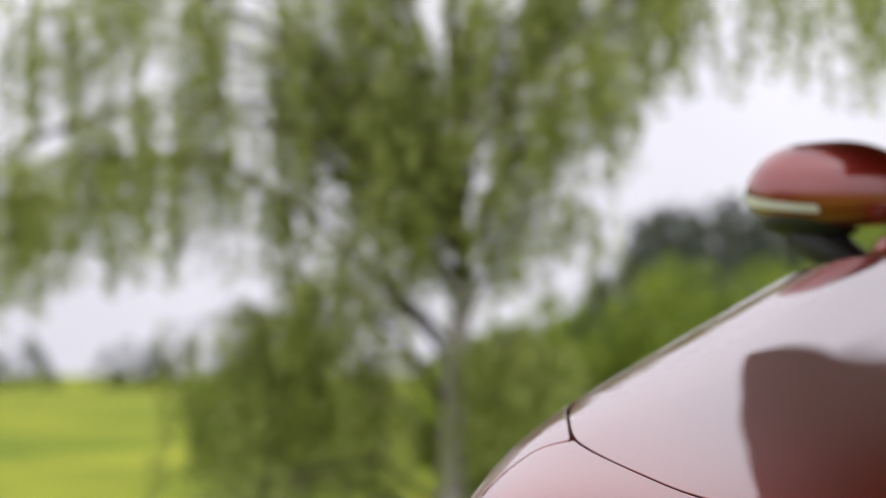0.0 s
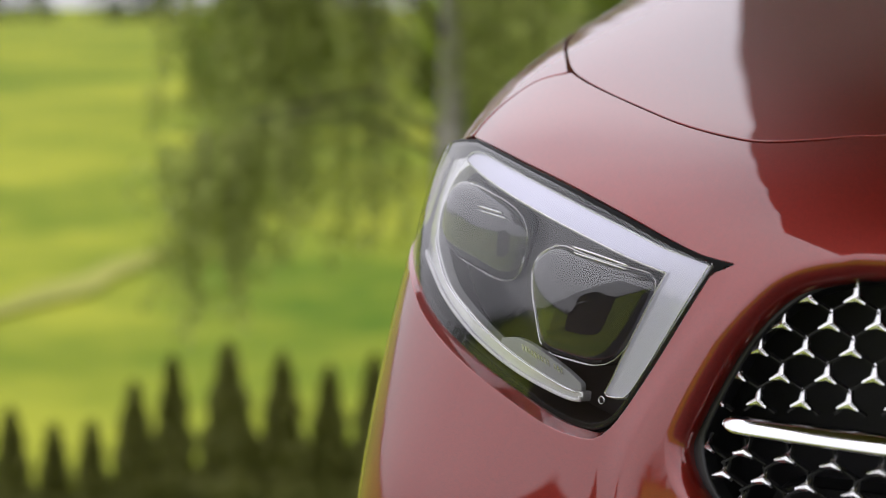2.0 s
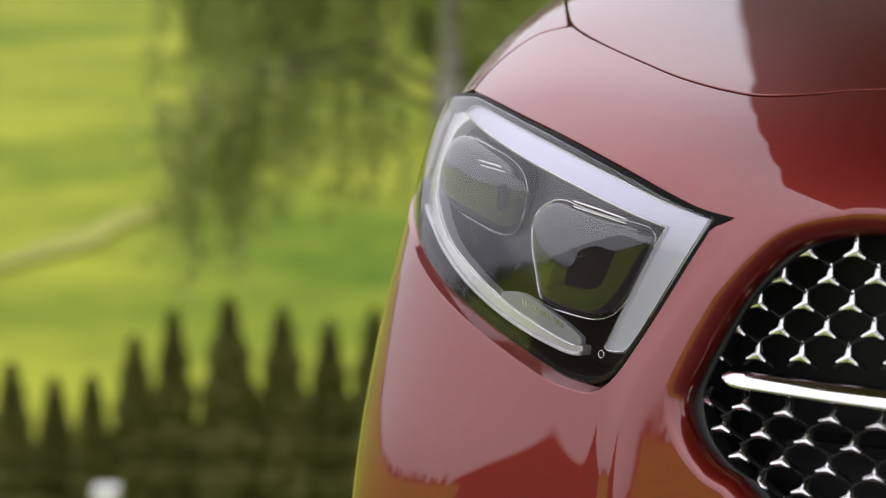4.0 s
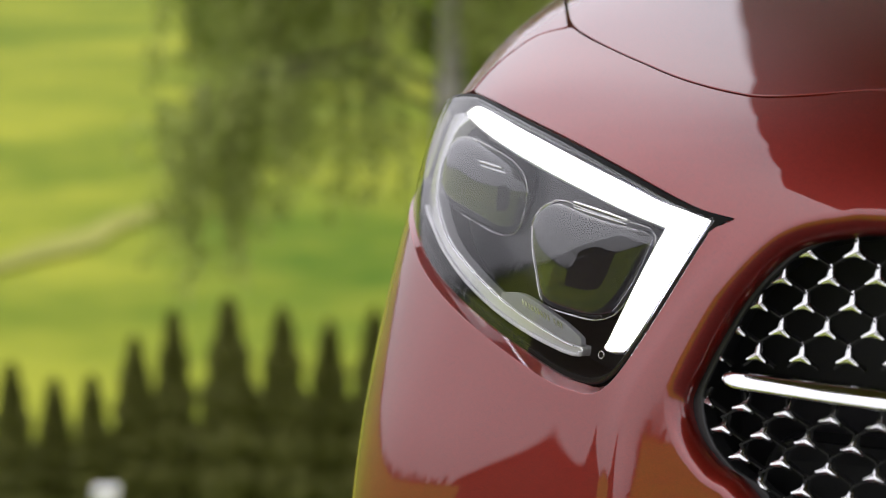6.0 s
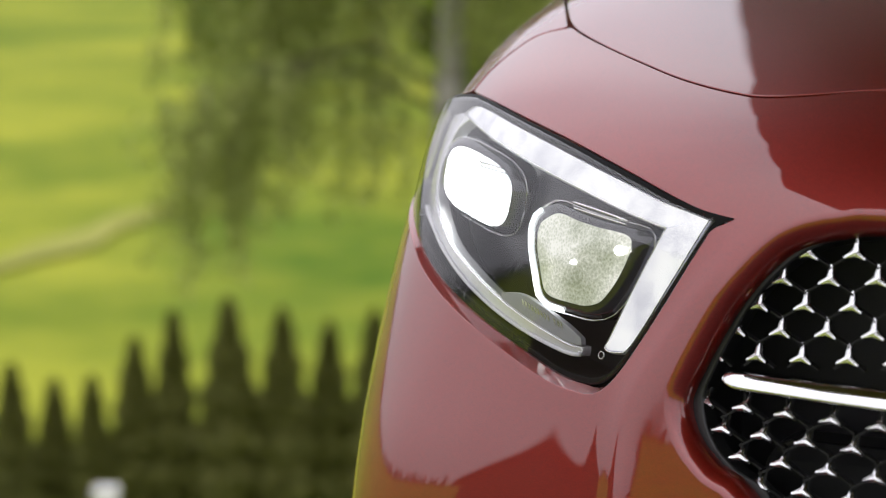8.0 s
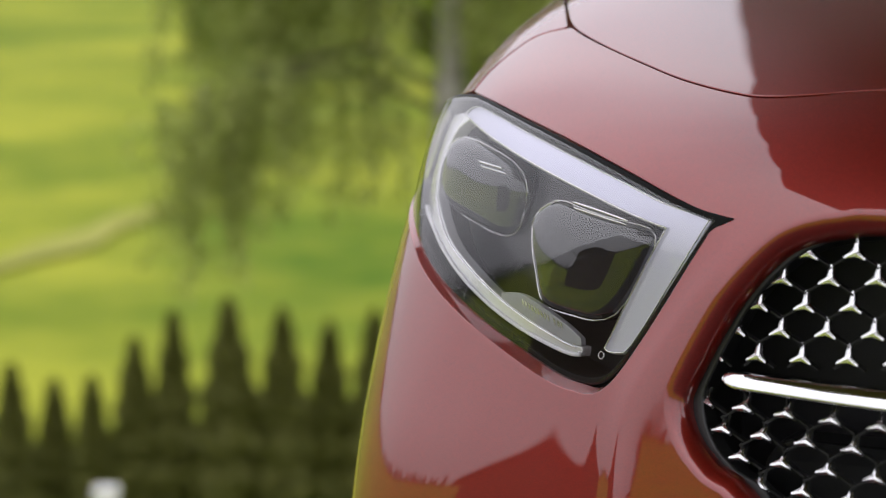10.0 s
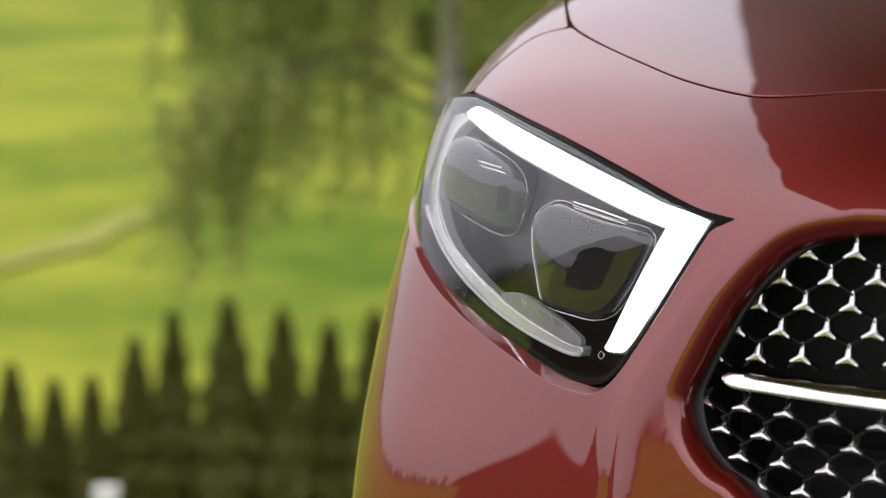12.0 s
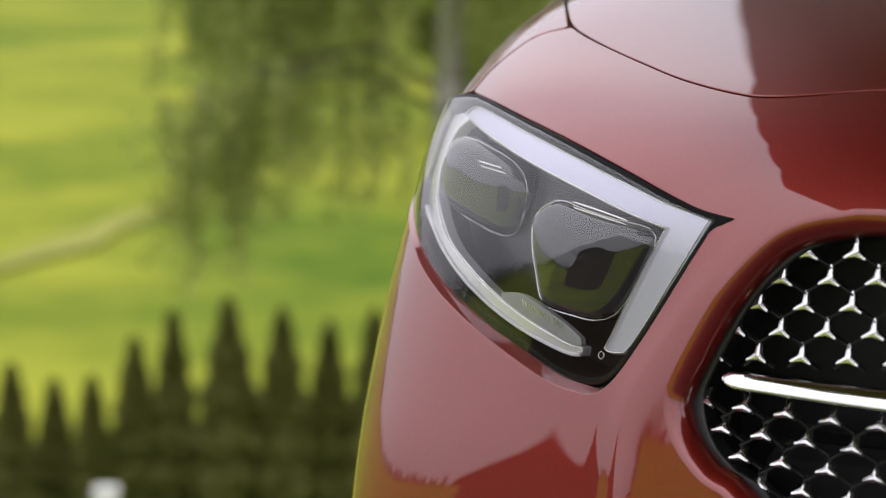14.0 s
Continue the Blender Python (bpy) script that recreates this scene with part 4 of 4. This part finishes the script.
def drive():
    verts, faces = [], []
    n = 24
    for i in range(n + 1):
        for u in (-1.2, 5.5):
            v = -5.8 + 13.6 * i / n
            verts.append(on_car_plane(u, v, 0.0))
    for i in range(n):
        a = i * 2
        faces.append((a, a + 1, a + 3, a + 2))
    tagged(new("road", mesh_of("road", verts, faces, ASPHALT)), "grey asphalt drive sloping up beside the meadow", "drive", kind="structure")


def shelter():
    """Flat dark timber roof above the drive on two posts; it shows in the paint."""
    ob = thing("shelter", "dark timber roof on posts beside the drive", "shelter", Matrix.Translation((CAR_X, CAR_Y, 0)) @ Matrix.Rotation(-CAR_YAW, 4, "Z"))
    bm = bmesh.new()
    plan = ((6.0, -3.6), (6.0, 5.9), (-2.4, 5.9), (-2.58, 5.75), (-3.16, 6.08), (-2.83, 5.2), (-2.48, 3.9), (-2.15, 2.4), (-2.03, 1.0), (-2.1, 0.0), (-2.41, -1.13), (-2.87, -2.07), (-3.2, -3.6))
    low, high = ([bm.verts.new((u, v, z)) for u, v in plan] for z in (3.3, 3.52))
    bm.faces.new(low[::-1])
    bm.faces.new(high)
    for k in range(len(plan)):
        bm.faces.new((low[k - 1], low[k], high[k], high[k - 1]))
    bmesh.ops.recalc_face_normals(bm, faces=bm.faces[:])
    part("roof", bm, WOOD, ob)
    for v in (-3.2, 1.2, 5.7):
        bm = bmesh.new()
        box(bm, 5.4, 5.65, v - 0.12, v + 0.12, -1.2, 3.3, 0.01)
        part("post", bm, WOOD, ob)


drive()
shelter()


# ---- plants ----
def leaf_quads(rng, centres, size, verts, faces, droop=0.0):
    """Small pointed leaves, each folded a little, turned at random."""
    n = len(centres)
    a = rng.normal(size=(n, 3))
    a[:, 2] -= droop
    a /= np.linalg.norm(a, axis=1, keepdims=True)
    b = np.cross(a, rng.normal(size=(n, 3)))
    b /= np.linalg.norm(b, axis=1, keepdims=True)
    s = size * rng.uniform(0.7, 1.3, (n, 1))
    c = np.asarray(centres)
    k = len(verts)
    block = np.stack([c - a * s * 0.5, c + b * s * 0.38, c + a * s * 0.6, c - b * s * 0.38], 1).reshape(-1, 3)
    verts.extend(block.tolist())
    faces.extend([(k + 4 * i, k + 4 * i + 1, k + 4 * i + 2, k + 4 * i + 3) for i in range(n)])


swaying = []
BIRCH_AT = Vector((0.05, 20.0, -2.9))


def birch():
    """Weeping birch: a pale forked trunk, arching limbs, and long hanging twigs set with leaves."""
    ob = thing("birch", "weeping birch with pale trunk and hanging green foliage", "tree", Matrix.Translation(BIRCH_AT))
    rng = np.random.default_rng(5)
    foot = land(0.05, 20.0) - 0.1 - BIRCH_AT.z
    trunk = [(-0.03, 0.0, foot), (-0.02, 0.0, 0.0), (0.0, 0.0, 1.4), (0.0, 0.0, 2.6), (0.04, 0.0, 3.8), (0.10, 0.02, 4.6), (0.06, 0.0, 5.6), (0.0, 0.02, 6.6), (-0.04, 0.0, 7.4), (-0.06, 0.0, 8.2)]
    bm = bmesh.new()
    tube(bm, [Vector(p) for p in trunk[:6]], (0.19, 0.155, 0.14, 0.125, 0.11, 0.08), 12)
    part("trunk", bm, BIRCH, ob, "pale grey-white bark with dark scars")
    # Shade on the upper trunk is put in by giving it the dark twig colour.
    bm = bmesh.new()
    tube(bm, [Vector(p) for p in trunk[5:]], (0.079, 0.07, 0.055, 0.04, 0.012), 10)
    part("upper_trunk", bm, TWIG, ob, "thin upper trunk, its shade put in as dark brown")
    # limbs: start height, then points (across, up) outwards, twig length, twigs a metre, depth spread
    limbs = [
        (2.95, ((-0.6, 3.65), (-1.2, 4.1), (-1.8, 4.35), (-2.3, 4.15)), 1.9, 32, 0.9),
        (2.5, ((-0.7, 2.9), (-1.3, 3.0), (-2.0, 2.7), (-2.5, 2.2)), 1.2, 40, 1.0),
        (3.4, ((-0.5, 4.2), (-0.9, 4.6), (-1.5, 4.5)), 1.1, 24, 0.9),
        (3.9, ((-0.9, 5.0), (-2.0, 5.6), (-3.2, 5.5), (-3.9, 5.1)), 1.0, 34, 1.4),
        (4.5, ((-1.3, 5.9), (-2.6, 6.1), (-3.6, 5.7), (-4.2, 5.0)), 1.1, 30, 1.6),
        (4.9, ((-0.8, 6.2), (-1.6, 6.9), (-2.8, 7.1), (-4.0, 6.6)), 1.4, 30, 1.4),
        (4.6, ((0.35, 5.3), (0.7, 5.9), (1.2, 6.3), (1.6, 6.2)), 0.9, 34, 1.0),
        (5.5, ((0.8, 6.6), (1.7, 7.2), (2.7, 7.3), (3.8, 7.0)), 0.95, 36, 1.0),
        (5.8, ((0.5, 7.0), (1.0, 7.5), (1.8, 7.7)), 1.1, 34, 1.2),
        (5.4, ((-0.5, 6.4), (-0.9, 7.0), (-1.4, 7.2)), 1.6, 44, 1.3),
        (5.0, ((-0.3, 5.7), (-0.7, 6.2), (-1.1, 6.3)), 1.4, 32, 1.0),
        (3.3, ((0.25, 4.0), (0.55, 4.15), (0.95, 3.9)), 1.0, 40, 0.8),
        (4.2, ((0.4, 4.9), (0.9, 5.15), (1.4, 4.95)), 0.6, 24, 0.8),
        (5.6, ((0.1, 6.8), (0.22, 7.4), (0.5, 7.7)), 1.4, 44, 0.8),
        (5.2, ((-1.6, 6.7), (-3.0, 7.3), (-4.4, 7.2)), 1.2, 18, 1.4),
        (5.9, ((-0.3, 7.0), (-0.5, 7.6), (-0.9, 7.8)), 1.1, 34, 1.0),
        (4.7, ((0.15, 5.6), (0.3, 6.0), (0.65, 6.1)), 1.0, 26, 0.7),
        (3.0, ((0.4, 3.5), (0.8, 3.75), (1.3, 3.6)), 1.2, 36, 0.8),
    ]
    wood = bmesh.new()
    verts, faces = [], []
    for start, line, length, many, spread in limbs:
        for copy in range(2):
            y = rng.uniform(-spread, spread)
            pts = [Vector((0.03, 0, start + 0.15 * copy))]
            for i, (x, z) in enumerate(line):
                f = (i + 1) / len(line)
                pts.append(Vector((x + rng.normal() * 0.1, y * f + rng.normal() * 0.06, z + rng.normal() * 0.08 + 0.1 * copy)))
            tube(wood, pts, [0.034 * (1 - 0.85 * i / (len(pts) - 1)) for i in range(len(pts))], 6)
            run = sum((q - p).length for p, q in zip(pts, pts[1:]))
            for k in range(int(run * many * 0.98)):
                s = rng.uniform(0.06 if start > 3.6 else 0.17, 1.0) ** 0.8 * (len(pts) - 1)
                i = min(int(s), len(pts) - 2)
                p = pts[i].lerp(pts[i + 1], s - i) + Vector((rng.normal() * 0.12, rng.normal() * 0.3, rng.normal() * 0.05))
                if noise.noise(p * 1.5) + 0.7 * noise.noise(p * 3.7) < -0.04:
                    continue
                reach = length * rng.uniform(0.25, 1.15)
                n = int(reach * 34)
                d = np.linspace(0, reach, n)
                sway = rng.normal(size=2) * 0.12
                c = np.stack([p.x + sway[0] * d + rng.normal(size=n) * 0.045, p.y + sway[1] * d + rng.normal(size=n) * 0.045, p.z - d], 1)
                leaf_quads(rng, c, 0.07, verts, faces, 0.8)
                if k % 3 == 0:
                    tube(wood, [p, p + Vector((sway[0] * reach * 0.5, sway[1] * reach * 0.5, -reach * 0.5)), p + Vector((sway[0] * reach, sway[1] * reach, -reach))], (0.006, 0.004, 0.002), 3)
    swaying.append(part("branchwork", wood, TWIG, ob, "dark thin branchwork with hanging twigs"))
    tagged(swaying[0], kind="stuff")
    swaying.append(attach("crown", mesh_of("crown", verts, faces, BIRCH_LEAF, smooth=False), ob, "hanging light green leaves"))


def thuja(x, y, top, wide):
    """A narrow pointed conifer, clipped, dense to the ground."""
    z = land(x, y) - 0.03
    ob = thing("thuja", "slim pointed dark green thuja in a row beside the meadow", "conifer", Matrix.Translation((x, y, z)), "thuja row")
    h = top - z
    rng = np.random.default_rng(int((x + 50) * 97))
    bm = bmesh.new()
    tube(bm, [Vector((0, 0, 0)), Vector((0, 0, h * 0.85))], (0.05, 0.015), 8)
    part("trunk", bm, TWIG, ob)
    n = 6500
    t = rng.uniform(0, 1, n) ** 0.9
    r = wide * 0.80 * np.minimum(1.15, ((1 - t) * h / 1.5) ** 0.75) * np.sqrt(rng.uniform(0.5, 1.0, n)) * (0.92 + 0.12 * np.sin(t * 31 + x))
    a = rng.uniform(0, math.tau, n)
    verts, faces = [], []
    leaf_quads(rng, np.stack([r * np.cos(a), r * np.sin(a), 0.05 + t * (h - 0.1)], 1), 0.10, verts, faces, -1.2)
    attach("crown", mesh_of("crown", verts, faces, HEDGE_LEAF, smooth=False), ob)


def leafy_tree(x, y, top, wide, mat, seed, leaf=0.3, many=5000, label="rounded yellow-green broadleaf tree at the meadow's edge"):
    """A broadleaf tree: trunk, a few limbs and a lumpy crown of leaves with gaps."""
    z = land(x, y) - 0.1
    ob = thing("tree", label, "tree", Matrix.Translation((x, y, z)), "trees beyond the meadow")
    h = top - z
    rng = np.random.default_rng(seed)
    bm = bmesh.new()
    tube(bm, [Vector((0, 0, 0)), Vector((0.1, 0, h * 0.35)), Vector((0, 0.1, h * 0.8))], (0.03 * h, 0.022 * h, 0.006 * h), 8)
    lumps = []
    for k in range(11):
        a, e = rng.uniform(0, math.tau), rng.uniform(0.22, 0.88)
        rad = wide * 0.36 * math.sin(math.pi * (0.15 + 0.8 * e)) ** 0.6
        c = Vector((rad * math.cos(a), rad * math.sin(a), h * e))
        lumps.append((c, wide * rng.uniform(0.17, 0.27)))
        tube(bm, [Vector((0, 0, h * e * 0.6)), c], (0.012 * h, 0.004 * h), 5)
    part("trunk", bm, TWIG, ob)
    verts, faces = [], []
    for c, r in lumps:
        n = many // len(lumps)
        d = rng.normal(size=(n, 3))
        d /= np.linalg.norm(d, axis=1, keepdims=True)
        p = np.array(c) + d * (r * rng.uniform(0.45, 1.05, (n, 1)))
        p[:, 2] = np.maximum(p[:, 2], 0.1)
        leaf_quads(rng, p, leaf, verts, faces)
    attach("crown", mesh_of("crown", verts, faces, mat, smooth=False), ob)


def far_wood(name, label, places, mat, leaf, each):
    """Distant woods: many crowns in one object."""
    rng = np.random.default_rng(3)
    verts, faces = [], []
    for x, y, h, w in places:
        z = land(x, y)
        t = rng.uniform(0, 1, each)
        r = w * 0.5 * (1 - t) ** 0.6 * np.sqrt(rng.uniform(0.3, 1, each))
        a = rng.uniform(0, math.tau, each)
        leaf_quads(rng, np.stack([x + r * np.cos(a), y + r * np.sin(a), z + t * h], 1), leaf, verts, faces)
    tagged(new(name, mesh_of(name, verts, faces, mat, smooth=False)), label, "woods", kind="stuff")


birch()
for px, top, wide in ((-4.42, -3.15, 0.42), (-4.02, -3.35, 0.40), (-3.60, -3.28, 0.38), (-3.17, -2.9, 0.42), (-2.77, -2.62, 0.36), (-2.19, -2.46, 0.48), (-1.64, -2.57, 0.44), (-1.17, -2.74, 0.40), (-0.7, -2.6, 0.44), (-0.2, -2.7, 0.42), (0.3, -2.6, 0.44)):
    thuja(px, 24.0 + 0.12 * math.sin(px * 9), top, wide)
for k, (x, y, top, wide) in enumerate(((1.8, 58, 2.3, 5.5), (4.4, 62, 3.5, 6.0), (7.2, 60, 4.0, 6.5), (10.5, 66, 5.2, 8.0), (-6.4, 85, 0.9, 6.0), (2.6, 74, 2.4, 6.0), (14, 70, 6.0, 9.0))):
    leafy_tree(x, y, top, wide, BUSH_LEAF, 20 + k, 0.26, 4200)
rng_far = np.random.default_rng(11)
ring = []
for k in range(900):
    a = rng_far.uniform(0, math.tau)
    r = rng_far.uniform(330, 420)
    ring.append((r * math.sin(a), r * math.cos(a), rng_far.uniform(3.5, 7.5), rng_far.uniform(5, 8)))
far_wood("far_trees", "low line of dark trees along the far meadow edge", ring, FARTREE_LEAF, 1.1, 70)
hill = []
for k in range(560):
    a = radians(rng_far.uniform(2.6, 30))
    r = rng_far.uniform(250, 330)
    hill.append((r * math.sin(a), r * math.cos(a), rng_far.uniform(19, 23) * min(1.0, 0.22 + (math.degrees(a) - 2.6) * 0.32), rng_far.uniform(6, 9)))
far_wood("far_forest", "dark conifer forest on the far rise", hill, FOREST_LEAF, 1.0, 160)


def white_post():
    x, y = -3.08, 21.2
    ob = thing("post", "white painted post standing before the thuja row", "post", Matrix.Translation((x, y, land(x, y) - 0.05)))
    bm = bmesh.new()
    box(bm, -0.10, 0.10, -0.10, 0.10, 0, -3.9 - (land(x, y) - 0.05), 0.02)
    part("shaft", bm, WHITE, ob)
    bm = bmesh.new()
    top = -3.9 - (land(x, y) - 0.05)
    box(bm, -0.115, 0.115, -0.115, 0.115, top, top + 0.05, 0.012)
    part("cap", bm, WHITE, ob)


white_post()


def barn():
    """Dark timber barn with a gable roof, across the slope; it shows in the paint."""
    x, y = -34.0, 1.9
    z = land(x, y) - 0.2
    ob = thing("barn", "dark timber barn with a gable roof across the slope", "barn", Matrix.Translation((x, y, z)))
    peak, eave, half = 2.75 - z, 0.6 - z, 4.6
    bm = bmesh.new()
    plan = ((-half, 0), (half, 0), (half, eave), (0, peak), (-half, eave))
    front, rear = ([bm.verts.new((d, w, h)) for w, h in plan] for d in (0.0, -9.0))
    bm.faces.new(front)
    bm.faces.new(rear[::-1])
    for k in range(5):
        bm.faces.new((front[k - 1], front[k], rear[k], rear[k - 1]))
    bmesh.ops.recalc_face_normals(bm, faces=bm.faces[:])
    part("wall", bm, WOOD, ob)
    for side in (-1, 1):
        bm = bmesh.new()
        run = math.hypot(half + 0.5, (peak - eave) * (half + 0.5) / half)
        box(bm, -9.5, 0.5, 0, run, 0.0, 0.18, 0.01)
        tilt_by = -math.atan2(peak - eave, half)
        m = Matrix.Translation((0, 0, peak + 0.01)) @ Matrix.Rotation(0 if side > 0 else math.pi, 4, "Z") @ (Matrix.Identity(4) if side > 0 else Matrix.Translation((9.0, 0, 0))) @ Matrix.Rotation(tilt_by, 4, "X")
        bmesh.ops.transform(bm, matrix=m, verts=bm.verts[:])
        part("roof_slope", bm, WOOD, ob)


barn()


def field_path(x0, y0, x1, y1, wide):
    """A dry strip crossing the meadow."""
    verts, faces = [], []
    n = 24
    for k in range(n + 1):
        t = k / n
        x, y = x0 + (x1 - x0) * t + 0.3 * math.sin(t * 5), y0 + (y1 - y0) * t
        for side in (-1, 1):
            px = x + side * wide * (1 + 0.3 * math.sin(t * 17)) * math.sin(math.pi * t) ** 0.5
            verts.append((px, y - side * 0.2, land(px, y) + 0.06))
    for k in range(n):
        faces.append((2 * k, 2 * k + 1, 2 * k + 3, 2 * k + 2))
    tagged(new("path", mesh_of("path", verts, faces, TRACK)), "dry pale strip of grass and earth across the meadow", "path", kind="structure")


field_path(-8.6, 37, -5.0, 47, 0.45)

# ---- what moves: always-glowing copies slide from behind the housing to imitate switching on ----
def glow_rows(spans, rest=0.17):
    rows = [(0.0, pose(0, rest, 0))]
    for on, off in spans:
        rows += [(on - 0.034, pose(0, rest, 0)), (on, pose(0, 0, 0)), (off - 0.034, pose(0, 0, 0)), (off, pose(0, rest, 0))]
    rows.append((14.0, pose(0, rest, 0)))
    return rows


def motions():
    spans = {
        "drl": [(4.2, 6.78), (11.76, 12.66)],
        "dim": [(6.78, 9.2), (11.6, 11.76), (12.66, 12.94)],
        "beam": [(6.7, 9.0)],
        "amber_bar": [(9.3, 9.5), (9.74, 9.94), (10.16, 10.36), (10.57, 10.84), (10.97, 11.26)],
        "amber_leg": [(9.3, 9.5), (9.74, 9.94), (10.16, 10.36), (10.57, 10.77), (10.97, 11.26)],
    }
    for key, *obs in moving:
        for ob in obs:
            walk(ob, glow_rows(spans[key]))
    # a light breeze in the birch
    for ob in swaying:
        walk(ob, [(t, pose(0, 0, 0, 0.25 * math.sin(t * 1.3), 0.35 * math.sin(t * 0.9 + 0.4) + 0.12 * math.sin(t * 2.3), 0)) for t in range(15)])


motions()
